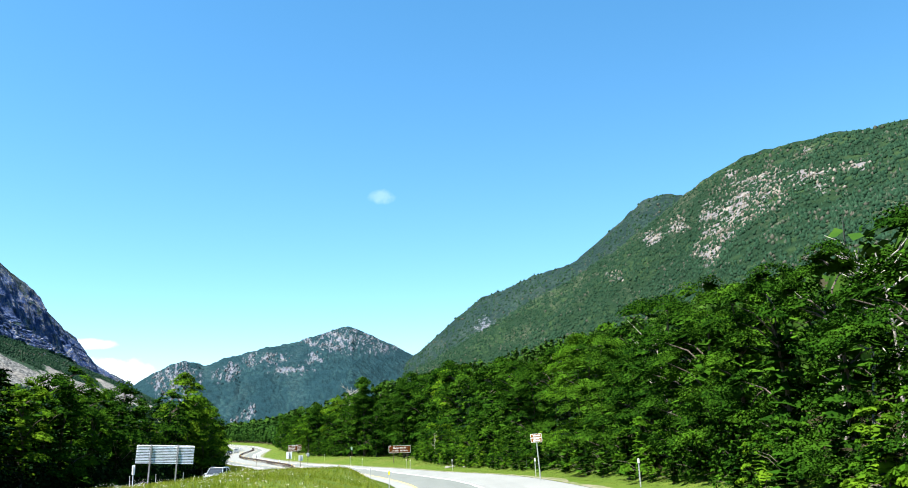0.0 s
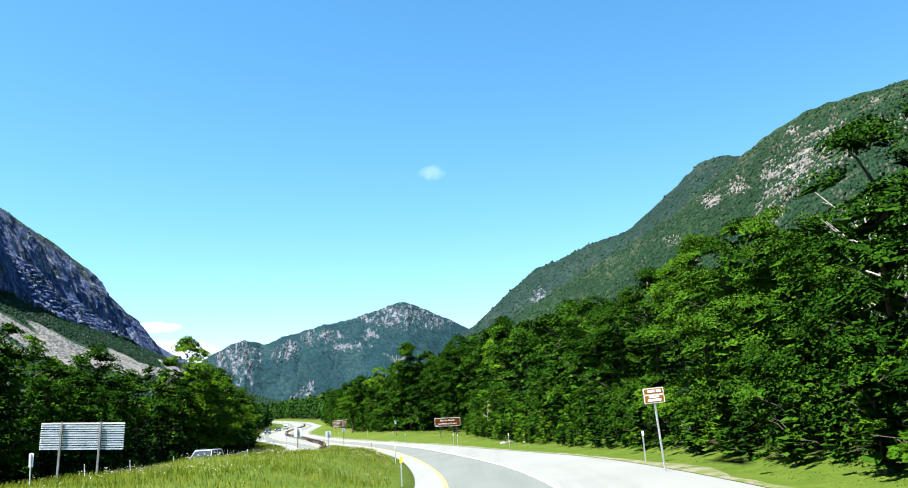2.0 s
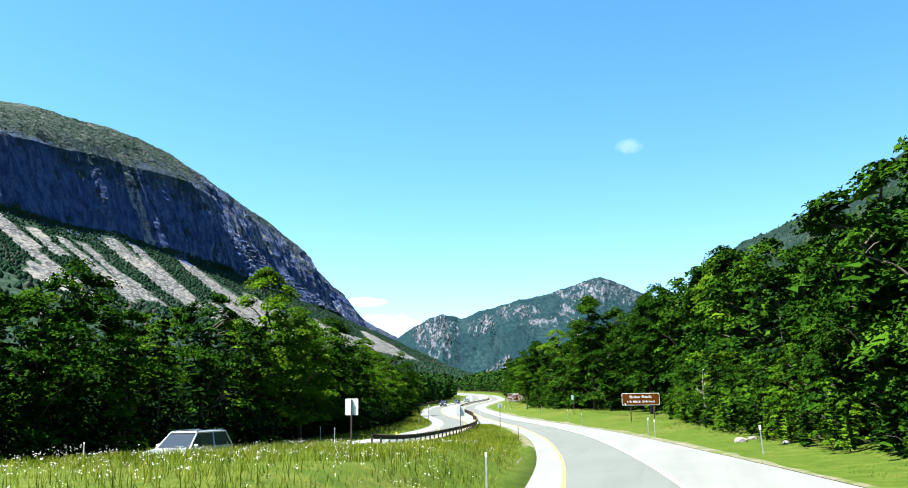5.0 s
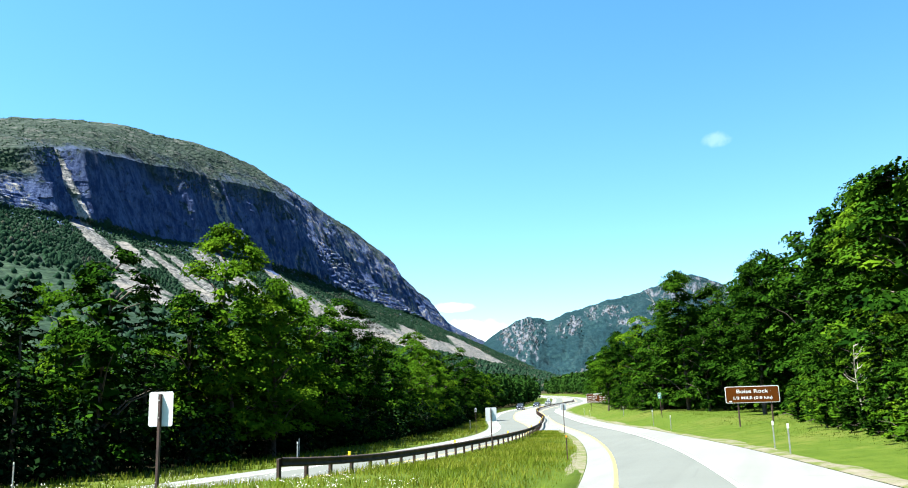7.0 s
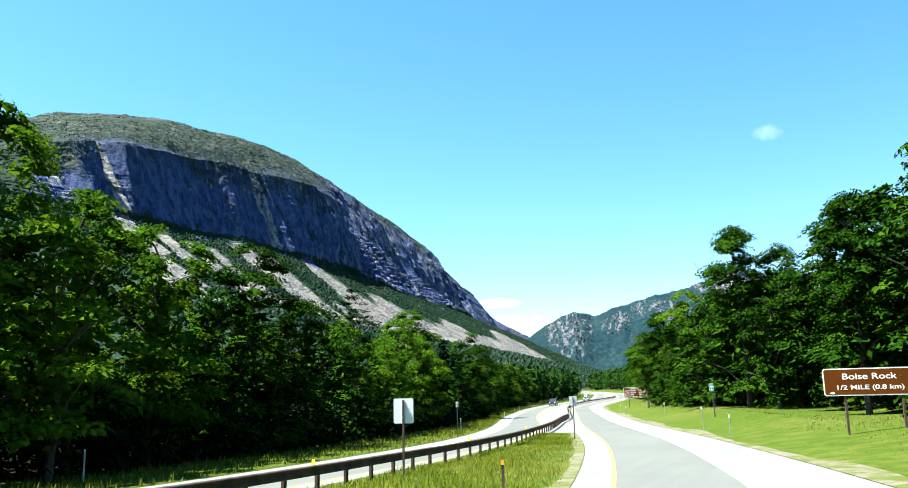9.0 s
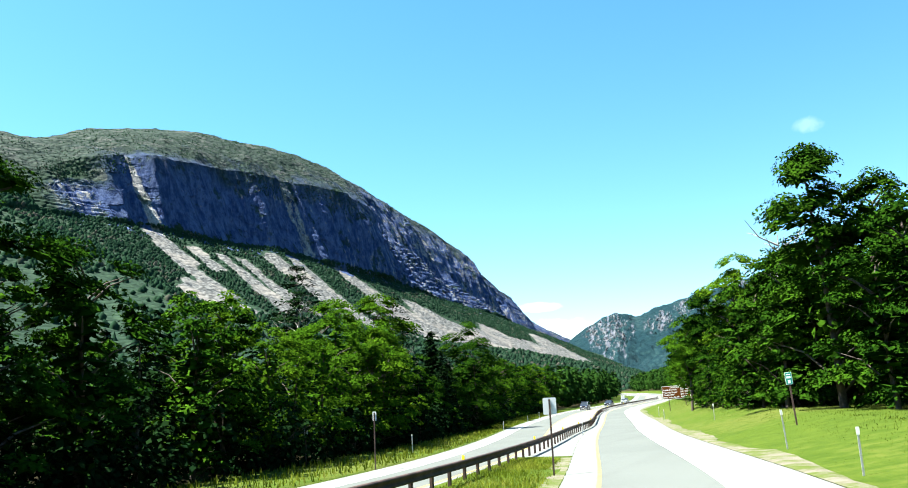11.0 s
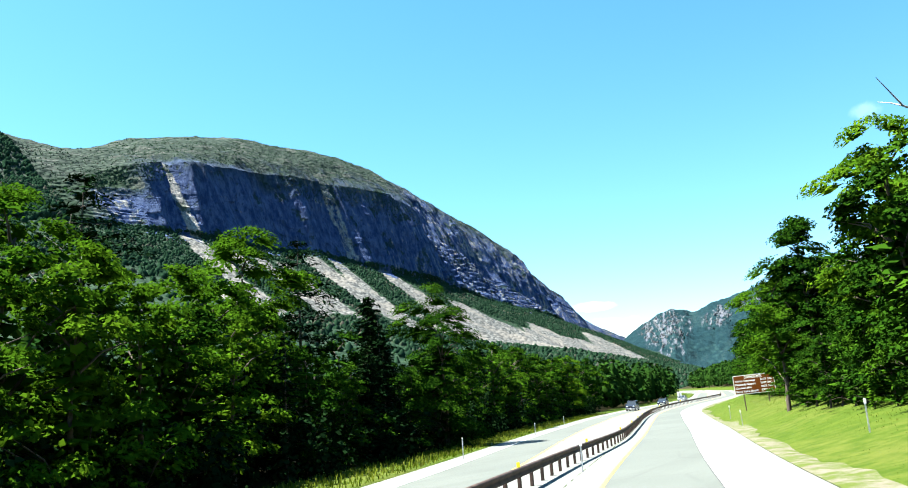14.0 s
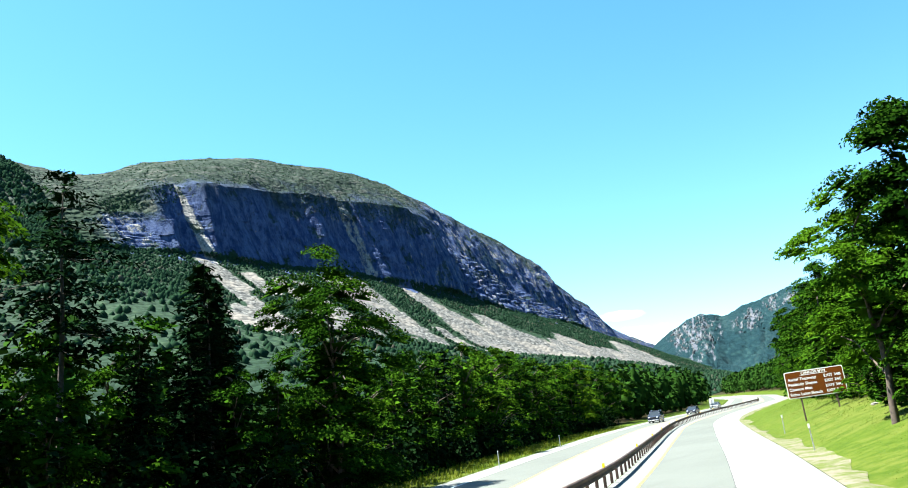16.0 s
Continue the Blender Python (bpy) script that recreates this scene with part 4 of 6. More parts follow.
    # ragged leaf storeys close to the trunk
    for t_ in np.linspace(low + 0.10, 0.80, 12):
        r_ = ((0.55 if mat == "leaf" else 0.42) if core else 0.25) * R * math.sqrt(max(0.02, 1 - ((t_ - 0.40) / 0.60) ** 2))
        reach = np.where(np.arange(10) % 2, 0.45, 1.0) * (0.6 + 0.5 * rng.rand(10)) * r_
        rim = []
        for share, lift in ((1.0, 0.0), (0.06, 0.16)):
            dx, dy = reach * share * np.cos(ring + t_ * 40), reach * share * np.sin(ring + t_ * 40)
            rim.append(np.stack([np.interp(t_ * h, zs, stem[:, 0]) + dx, np.interp(t_ * h, zs, stem[:, 1]) + dy, t_ * h + lift * r_ + 0.10 * r_ * rng.normal(size=10)], 1))
        pieces.append((np.concatenate(rim), star))
    if core:
        # broad leaf masses deep inside the crown
        tc = low + 0.02 + (0.84 - low) * rng.rand(core)
        ac = rng.rand(core) * 2 * np.pi
        rc = 0.50 * R * np.sqrt(np.clip(1 - ((tc - 0.40) / 0.56) ** 2, 0.02, 1)) * rng.rand(core) ** 0.7
        cc = np.stack([np.interp(tc * h, zs, stem[:, 0]) + rc * np.cos(ac), np.interp(tc * h, zs, stem[:, 1]) + rc * np.sin(ac), tc * h], 1)
        nc = np.stack([np.cos(ac), np.sin(ac), 0.6 + 0 * ac], 1) + rng.normal(size=(core, 3)) * 0.5
        Lc = h * core_leaf * (1 + 0.56 * rng.rand(core))
        pieces.append(cards(cc, nc, Lc, Lc * 0.7, rng))
    crown = quick_mesh("crown", *joined(pieces), mat)
    return trunk, crown


def conifer(seed, h, mat="needle", low=0.1, bare=0.0, dense=1.0, size=1.0):
    """Straight trunk and drooping whorls of needle fans; bare: the part of the height without branches."""
    rng = np.random.RandomState(seed)
    zs = np.linspace(-0.3, h, 9)
    pieces = [tube(np.stack([0.04 * np.sin(zs), 0.04 * np.cos(zs), zs], 1), np.linspace(0.014 * h, 0.01, 9), 7)]
    C, N, L, W = [], [], [], []
    z = h * max(low, bare)
    while z < h * 0.985:
        t = z / h
        reach = 0.20 * h * (1 - t) ** 0.6 * (0.75 + 0.5 * rng.rand()) + 0.15
        flat = 1.0
        if bare:
            q = (t - bare) / (1 - bare)
            reach = 0.17 * h * (0.25 + 0.95 * math.sin(math.pi * min(1.0, 0.25 + 0.75 * q))) * (0.55 + 0.65 * rng.rand())
            flat = 0.35
        for k in range(int(7 * dense) if t < 0.8 else 5):
            a = rng.rand() * 2 * math.pi
            m = reach * (0.7 + 0.5 * rng.rand())
            q = int((9 + 7 * m) / size)
            s = np.linspace(0.12, 1, q)
            droop = (-0.28 * s**1.3 * m + 0.10 * s**3 * m) * flat
            side = rng.normal(size=q) * 0.10 * m * (1.1 - s * 0.6)
            C.append(np.stack([np.cos(a) * s * m - np.sin(a) * side, np.sin(a) * s * m + np.cos(a) * side, z + droop + rng.normal(size=q) * (0.04 if flat == 1 else 0.10)], 1))
            N.append(np.stack([np.full(q, 0.35 * np.cos(a)), np.full(q, 0.35 * np.sin(a)), np.ones(q)], 1) + rng.normal(size=(q, 3)) * 0.35)
            L.append(0.34 * size * (0.7 + 0.6 * rng.rand(q)) * (0.6 + 0.4 * h / 12))
            W.append(L[-1] * 0.42)
            if k < 3 and m > 0.5:
                pieces.append(tube([(0, 0, z), (np.cos(a) * m * 0.5, np.sin(a) * m * 0.5, z - 0.12 * m), (np.cos(a) * m * 0.9, np.sin(a) * m * 0.9, z - 0.20 * m)], [0.022, 0.014, 0.006], 3))
        z += 0.028 * h * (0.8 + 0.4 * rng.rand()) * (2.6 if bare else 1.0) / dense
    trunk = quick_mesh("trunk", *joined(pieces), "bark", True)
    crown = quick_mesh("crown", *cards(np.concatenate(C), np.concatenate(N), np.concatenate(L), np.concatenate(W), rng), mat)
    return trunk, crown


def snag(seed, h):
    """A dead tree: bleached trunk and bare forking limbs."""
    rng = np.random.RandomState(seed)
    zs = np.linspace(-0.3, h, 9)
    stem = np.stack([0.05 * h * np.sin(zs / h * 2.5 + seed), 0.04 * h * np.cos(zs / h * 3 + seed), zs], 1)
    pieces = [tube(stem, np.linspace(0.014 * h, 0.003 * h, 9), 6)]
    for k in range(13):
        b = h * (0.35 + 0.6 * rng.rand())
        a, m = rng.rand() * 2 * math.pi, h * (0.08 + 0.14 * rng.rand())
        p0 = np.array([np.interp(b, zs, stem[:, 0]), np.interp(b, zs, stem[:, 1]), b])
        p1 = p0 + [np.cos(a) * m * 0.6, np.sin(a) * m * 0.6, 0.35 * m]
        p2 = p1 + [np.cos(a + 0.4) * m * 0.5, np.sin(a + 0.4) * m * 0.5, 0.6 * m]
        pieces.append(tube([p0, p1, p2], [0.007 * h, 0.0045 * h, 0.0015 * h], 4))
        p3 = p1 + [np.cos(a - 0.7) * m * 0.45, np.sin(a - 0.7) * m * 0.45, 0.25 * m]
        pieces.append(tube([p1, (p1 + p3) / 2 + [0, 0, 0.05], p3], [0.0035 * h, 0.0025 * h, 0.001 * h], 3))
    return quick_mesh("trunk", *pieces[0], "bark_pale", True), quick_mesh("dead_branch", *joined(pieces[1:]), "bark_pale", True)


KINDS = {}


def kind(key, maker, h):
    KINDS[key] = (maker, h)


for i in range(6):
    kind(f"broad{i}", broadleaf(10 + i, 12.0, 72, 40, 0.30, "leaf", 0.04, 0.25 + 0.02 * (i % 3)), 12.0)
for i in range(3):
    kind(f"back{i}", broadleaf(20 + i, 12.0, 56, 20, 0.46, "leaf", 0.06, 0.27, 1.1, 90), 12.0)
for i in range(2):
    kind(f"pale{i}", broadleaf(30 + i, 11.0, 72, 40, 0.28, "leaf_pale", 0.10, 0.27), 11.0)
for i in range(3):
    kind(f"fine{i}", broadleaf(40 + i, 13.0, 96, 130, 0.165, "leaf", 0.02, 0.27, 1.1, 300, 0.014), 13.0)
kind("pale2", broadleaf(34, 12.0, 100, 110, 0.165, "leaf_pale", 0.03, 0.26, 1.1, 300, 0.014), 12.0)
kind("pale3", broadleaf(66, 15.0, 92, 80, 0.28, "leaf_pale", 0.08, 0.20, 0.9), 15.0)
kind("tall0", broadleaf(60, 18.0, 140, 80, 0.28, "leaf", 0.10, 0.17, 0.85), 18.0)
kind("tall1", broadleaf(61, 18.0, 130, 80, 0.28, "leaf", 0.08, 0.19, 0.85), 18.0)
kind("airy", broadleaf(64, 12.0, 96, 90, 0.20, "leaf_pale", 0.26, 0.25, 0.8, 60, 0.02), 12.0)
for i in range(3):
    kind(f"spruce{i}", conifer(70 + i, 12.0, "needle", 0.06, 0.0, 0.70, 1.6), 12.0)
for i in range(3, 5):
    kind(f"spruce{i}", conifer(73 + i, 11.0, "needle", 0.04, 0.0, 1.4, 1.1), 11.0)
kind("gaunt", conifer(80, 14.0, "needle", 0.1, 0.50, 1.5, 1.0), 14.0)
kind("rusty", conifer(82, 12.5, "leaf_dry", 0.1, 0.35, 0.8), 12.5)
kind("shrub0", broadleaf(90, 3.0, 24, 24, 0.20, "leaf", 0.03, 0.42, 1.1, 40), 3.0)
kind("shrub1", broadleaf(91, 2.4, 22, 24, 0.19, "leaf_pale", 0.03, 0.45, 1.1, 40), 2.4)
for i in range(2):
    kind(f"snag{i}", snag(95 + i, 12.0), 12.0)
LABELS = {
    "broad": ("full-leaved green hardwood tree at the edge of the woods", "tree", "broadleaf_tree"),
    "back": ("full-leaved green hardwood tree within the woods", "tree", "broadleaf_tree"),
    "fine": ("dense green maple tree with layered foliage beside the verge", "tree", "maple_tree"),
    "pale": ("bright yellow-green hardwood tree in full leaf", "tree", "broadleaf_tree"),
    "tall": ("tall slender green hardwood tree above its neighbours", "tree", "tall_tree"),
    "airy": ("open-crowned light green maple with visible limbs", "tree", "maple_tree"),
    "spruce": ("dark pointed spruce tree among the hardwoods", "tree", "spruce_tree"),
    "gaunt": ("dark gaunt pine with a bare lower trunk", "tree", "pine_tree"),
    "rusty": ("dying conifer with rusty brown needles", "tree", "dying_conifer"),
    "shrub": ("leafy green shrub at the foot of the woods", "shrub", "shrub"),
    "snag": ("bleached dead tree with bare forking limbs", "dead tree", "dead_tree"),
}


def plant(key, x, y, h=None, turn=None, deep=0.15):
    """A tree of that kind standing on the ground at (x, y), h metres high."""
    meshes, full = KINDS[key]
    label, category, name = LABELS[key.rstrip("0123456789")]
    rng = np.random.RandomState(int(abs(x * 131 + y * 71)) % 100000)
    s = (h or full * rng.uniform(0.85, 1.1)) / full
    turn = rng.uniform(0, 360) if turn is None else turn
    m = pose(x, y, float(ground_z(x, y)) - deep, 0, 0, turn) @ Matrix.Diagonal((s * rng.uniform(0.92, 1.1), s * rng.uniform(0.92, 1.1), s, 1))
    ob = thing(name, m, label, category, "trees along the road" if category == "tree" else "")
    part("trunk", meshes[0], ob)
    part("crown" if not key.startswith("snag") else "dead_branch", meshes[1], ob)
    return ob


def pick(rng, spruce, pale, close):
    r = rng.rand()
    if r < spruce:
        return f"spruce{rng.randint(3)}"
    if r < spruce + pale:
        return "pale2" if close else f"pale{rng.randint(2)}"
    if close is None:
        return f"back{rng.randint(3)}"
    return f"fine{rng.randint(3)}" if close else f"broad{rng.randint(6)}"


H_RIGHT = smooth_line([(-60, 8), (20, 7.6), (30, 7.7), (38, 8.6), (44, 8.5), (50, 8.8), (57, 9.7), (67, 10.0), (88, 10.6), (108, 10.8), (125, 12.6), (140, 14.6), (165, 15.6), (178, 15.0), (190, 12.6), (200, 11.2), (222, 10.2), (240, 10.4), (280, 11.5), (420, 12), (700, 12)])
H_LEFT = smooth_line([(-60, 12), (80, 12), (100, 11.5), (115, 11), (126, 11.4), (137, 9.0), (146, 10.6), (155, 9.2), (165, 9.2), (180, 8.6), (184, 8.6), (192, 7.0), (200, 5.8), (211, 5.8), (222, 8.4), (240, 10.0), (260, 11), (420, 12), (700, 12)])
rng = np.random.RandomState(3)
# woods on the right: three staggered rows climbing the slope
for row, (back, gap) in enumerate(((2.2, 3.9), (6.5, 4.8), (12.0, 8.5))):
    y = 12.0 + row * 1.5
    while y < (330 if row < 2 else 290):
        x = float(at(WOOD_R, y)) + back + rng.uniform(-0.9, 0.9)
        h = float(at(H_RIGHT, y)) * rng.uniform(0.78, 1.02) * (1.0, 0.95, 0.9)[row]
        plant(pick(rng, 0.14, 0.07 + 0.05 * (row == 0), None if row else 20 < y < 84), x, y, h)
        y += gap * rng.uniform(0.75, 1.25)
# woods on the left: two rows, with dark spruces
for row, (back, gap) in enumerate(((2.0, 3.7), (6.0, 4.6), (10.0, 7.0))):
    y = 56.0 + row * 2
    while y < 330:
        x = float(at(WOOD_L, y)) - back - rng.uniform(-0.8, 0.8)
        if row == 0 and 124.5 < y < 134.5:
            y += 1.5
            continue
        h = float(at(H_LEFT, y)) * rng.uniform(0.78, 1.0) * (1.0, 0.98, 0.94)[row]
        bright = row == 0 and 160 < y < 190
        plant(pick(rng, 0.06 if bright else (0.22, 0.40, 0.45)[row] + (0.05 if y > 170 else 0.0), 0.6 if bright else 0.14, None if row else False), x, y, h)
        y += gap * rng.uniform(0.75, 1.25)
# single trees that stand out
for key, x, y, h in (
    ("tall0", -7.8, 184.2, 16.0), ("tall1", -4.4, 187.5, 14.6), ("tall0", -22.5, 222.9, 12.1), ("broad0", -22.0, 224.6, 9.4), ("airy", -24.8, 223.2, 9.8), ("broad4", -22.4, 218.4, 4.4), ("shrub0", -23.4, 220.8, 3.0), ("broad2", -21.0, 213.6, 4.6), ("broad4", -24.0, 229.0, 9.4), ("broad3", -28.6, 250.0, 9.0), ("broad1", -31.6, 254.0, 9.0), ("tall1", -17.0, 206.6, 10.6), ("airy", -15.6, 204.8, 12.8), ("tall1", -13.4, 208.0, 13.4),
    ("broad1", -11.6, 190.6, 10.6), ("broad4", -13.8, 195.6, 10.0), ("broad0", -9.4, 192.0, 11.6), ("back1", -11.0, 197.0, 11.6), ("broad2", -15.6, 199.6, 9.6), ("back0", -13.0, 203.0, 11.0), ("broad5", -6.2, 190.0, 12.4), ("back2", -8.0, 196.0, 12.4),
    ("broad3", -3.6, 181.0, 11.5), ("broad2", -5.0, 178.0, 9.0), ("tall0", -30.0, 261.5, 12.4),
    ("tall1", -24.6, 247.0, 12.4), ("tall1", -33.5, 270.0, 12.4), ("tall1", 1.0, 161.5, 13.4), ("tall1", 8.9, 152.5, 15.0), ("broad2", 13.8, 100.0, 11.3), ("tall0", 9.4, 141.5, 15.0), ("tall1", 1.8, 176.0, 16.0),
    ("gaunt", -51.7, 203.6, 15.2), ("spruce3", -50.4, 209.7, 11.8), ("airy", -49.5, 196.2, 13.4), ("gaunt", -52.0, 187.5, 16.4), ("fine1", -49.7, 216.7, 12.4), ("fine0", -48.0, 215.6, 10.2), ("spruce4", -51.4, 211.2, 11.0), ("spruce1", -48.9, 208.6, 9.6), ("back1", -53.6, 204.0, 8.6), ("broad0", -46.8, 198.9, 6.4), ("back0", -51.0, 206.6, 8.4), ("spruce4", -46.4, 205.6, 7.9), ("spruce3", -45.4, 202.6, 7.4),
    ("pale0", -45.0, 189.4, 10.2), ("pale1", -46.4, 192.6, 9.6), ("pale1", -41.4, 184.0, 9.0), ("pale0", -38.6, 164.0, 9.6), ("pale1", -41.0, 180.4, 9.2), ("airy", -40.0, 176.5, 10.4),
    ("pale3", -30.2, 123.8, 14.2), ("pale1", -29.2, 133.0, 10.6), ("pale1", -29.6, 128.9, 11.4), ("pale0", -27.6, 126.6, 10.0), ("fine2", -32.6, 144.6, 12.0), ("pale0", -30.9, 130.4, 11.5), ("spruce0", -57.0, 228.0, 11.6),
):
    plant(key, x, y, h)
for key, x, y, h in (("snag0", 18.5, 53.0, 7.3), ("snag1", 17.9, 50.0, 6.2), ("snag0", 20.0, 32.5, 7.4), ("snag1", 19.5, 30.0, 6.8), ("snag0", -13.0, 217.0, 14.6), ("snag1", -12.4, 214.0, 16.0), ("snag1", 20.4, 35.5, 6.0), ("snag1", -50.6, 185.4, 11.6),
                     ("snag0", 6.3, 128.5, 4.6)):
    plant(key, x, y, h)
# bushes and young trees before the woods on the right
SKIRT = [(10, 13.9), (45, 13.4), (63, 12.4), (80, 10.9), (89, 9.8), (97, 9.0), (114, 6.6), (130, 4.3), (145, 2.4), (155, 2.0), (168, 0.5), (188, -5.5), (191, -13.5), (197, -16.3), (203, -18.4), (208, -19.8), (214, -21.5),
         (224, -24.6), (236, -27.8), (250, -31.0), (275, -38.5), (300, -45)]
skirt = lambda v: float(np.interp(v, [r[0] for r in SKIRT], [r[1] for r in SKIRT]))
y = 14.0
while y < 296:
    open_bay = 150 < y < 190.5
    plant(f"shrub{int(rng.rand() < 0.3)}", (float(at(WOOD_R, y)) - 0.3 if open_bay else skirt(y)) + rng.uniform(0.7, 1.7), y, rng.uniform(1.6, 3.0 if y < 150 else 3.4))
    gap = float(at(WOOD_R, y)) - skirt(y)
    if gap > 1.4 and not open_bay and rng.rand() < 0.7:
        plant(("broad1", "pale0", "broad4", "broad0", "spruce2")[rng.choice(5, p=[0.3, 0.2, 0.3, 0.14, 0.06])], skirt(y) + rng.uniform(2.0, 3.2), y + rng.uniform(-0.5, 0.5), rng.uniform(3.6, 5.6) + 0.25 * min(gap, 4.0))
    y += rng.uniform(1.3, 2.2)

def crowns(xs, ys, zs, hs, pointed, fat, rng, sides=5, t=(0.0, 0.32, 0.70, 1.0)):
    """The close-set body of many crowns, each a lumpy ring-built form: (verts, quads)."""
    n, k, t = len(xs), len(t), np.array(t)
    blunt, sharp = np.interp(t, (0.0, 0.32, 0.70, 1.0), (0.20, 0.36, 0.27, 0.04)), np.interp(t, (0.0, 0.32, 0.70, 1.0), (0.24, 0.19, 0.09, 0.01))
    r = np.where(np.asarray(pointed)[:, None], sharp, blunt)[:, :, None] * hs[:, None, None] * fat * (0.7 + 0.6 * rng.rand(n, k, sides))
    a = np.arange(sides)[None, None] * 2 * np.pi / sides + rng.rand(n, 1, 1) * 6.28
    z = zs[:, None, None] + hs[:, None, None] * (t[None, :, None] + 0.07 * rng.normal(size=(n, k, sides)) * (t < 1)[None, :, None])
    v = np.stack([xs[:, None, None] + r * np.cos(a), ys[:, None, None] + r * np.sin(a), z], -1).reshape(-1, 3)
    i = np.arange(k * sides).reshape(k, sides)
    j = np.roll(i, -1, 1)
    f = np.stack([i[:-1], j[:-1], j[1:], i[1:]], -1).reshape(-1, 4)
    return v, (f[None] + (np.arange(n) * k * sides)[:, None, None]).reshape(-1, 4)


def woods(name, xs, ys, zs, hs, cards_each, size, mat, label, seed, close=True):
    """Many crowns in one mesh, for the depth of the woods."""
    rng = np.random.RandomState(seed)
    n = len(xs)
    t = rng.rand(n, cards_each)
    a = rng.rand(n, cards_each) * 2 * np.pi
    pointed = (rng.rand(n, 1) < 0.22)
    r = np.where(pointed, 0.22 * (1 - t) ** 0.8, 0.36 * np.sqrt(np.clip(1 - ((t - 0.4) / 0.62) ** 2, 0.02, 1))) * (0.6 + 0.4 * rng.rand(n, cards_each)) * hs[:, None]
    c = np.stack([xs[:, None] + r * np.cos(a), ys[:, None] + r * np.sin(a), zs[:, None] + hs[:, None] * (0.15 + 0.85 * t)], -1).reshape(-1, 3)
    nor = np.stack([0.9 * np.cos(a), 0.9 * np.sin(a), 0.5 + t], -1).reshape(-1, 3) + rng.normal(size=(n * cards_each, 3)) * 0.45
    L = np.repeat(size, cards_each) * (0.65 + 0.7 * rng.rand(n * cards_each))
    pieces = [cards(c, nor, L, L * 0.8, rng)]
    if close:
        pieces.append(crowns(xs, ys, zs + 0.12 * hs, 0.80 * hs, pointed[:, 0], 0.50, rng))
    ob = new(name, quick_mesh(name, *joined(pieces), mat))
    tagged(ob, label, "woods", kind="stuff")


def spread_woods():
    rng = np.random.RandomState(11)
    # depth of the woods on the left, over the valley floor
    n = 2400
    y = 20 + 1500 * rng.rand(n) ** 1.5
    l = 14 + 420 * rng.rand(n) ** 2.0
    x = at(WOOD_L, np.clip(y, Y0, Y1)) - l
    z = ground_z(x, np.clip(y, Y0, Y1))
    h = (7.5 + 3.0 * rng.rand(n)) * (0.9 + 0.2 * fractal(x / 40, y / 40, 2))
    d = np.hypot(x + 10, y - 150)
    woods("valley_woods", x, y, z, h, 40, 0.86 + 0.0034 * d, "wood_far", "mixed green woods filling the valley floor", 1)
    # depth of the woods on the right, up the slope
    n = 1700
    y = 5 + 900 * rng.rand(n) ** 1.6
    l = 16 + 330 * rng.rand(n) ** 1.9
    x = at(WOOD_R, np.clip(y, Y0, Y1)) + l
    z = ground_z(x, np.clip(y, Y0, Y1))
    d = np.hypot(x, y - 80)
    h = 8.0 + 3.5 * rng.rand(n)
    woods("slope_woods", x, y, z, h, 40, 0.95 + 0.0032 * d, "wood_far", "mixed green woods climbing the slope", 2)
    # far bend of the road
    n = 900
    y = 330 + 420 * rng.rand(n) ** 1.3
    side = rng.rand(n) < 0.5
    x = np.where(side, at(WOOD_R, y) + 1 + 34 * rng.rand(n) ** 1.5, at(WOOD_L, y) - 1 - 34 * rng.rand(n) ** 1.5)
    woods("bend_woods", x, y, ground_z(x, y), 8 + 4 * rng.rand(n), 50, np.full(n, 1.3), "wood_far", "green woods along the far bend of the road", 3)


spread_woods()


def undergrowth():
    """Low thicket under the edge of the woods on the left."""
    rng = np.random.RandomState(31)
    # young conifers; their dark needles also stand in for shade inside the left-hand woods
    n = 900
    y = 56 + 270 * rng.rand(n) ** 1.1
    x = at(WOOD_L, y) - 0.4 - 7.0 * rng.rand(n) ** 1.3
    woods("undergrowth", x, y, ground_z(x, y) - 0.5, 2.2 + 2.0 * rng.rand(n), 84, np.full(n, 0.30), "needle", "dark leafy thicket under the edge of the woods", 8, False)
    n = 620
    y = 52 + 280 * rng.rand(n)
    x = at(WOOD_L, y) - 4.0 - 12.0 * rng.rand(n)
    woods("inner_woods", x, y, ground_z(x, y) - 0.5, np.minimum(5.0 + 2.6 * rng.rand(n), 0.85 * at(H_LEFT, y)), 110, np.full(n, 0.40), "needle", "dense young trees inside the woods", 12, False)
    n = 620
    y = 14 + 280 * rng.rand(n) ** 1.4
    bay = (y > 148) & (y < 190.5)
    x = np.where(bay, at(WOOD_R, y), np.interp(y, [r[0] for r in SKIRT], [r[1] for r in SKIRT])) + 1.3 + 6.0 * rng.rand(n) ** 1.2
    tall, close = 1.8 + 2.2 * rng.rand(n), y < 100
    woods("thicket", x[~close], y[~close], ground_z(x, y)[~close] - 0.5, tall[~close], 60, np.clip(0.10 + 0.0014 * y[~close], 0.2, 0.36), "leaf", "leafy thicket filling the edge of the woods", 9, False)
    woods("thicket", x[close], y[close], ground_z(x, y)[close] - 0.5, tall[close], 190, np.full(close.sum(), 0.125), "leaf", "leafy thicket of fine leaves at the foot of the woods", 10, False)


undergrowth()


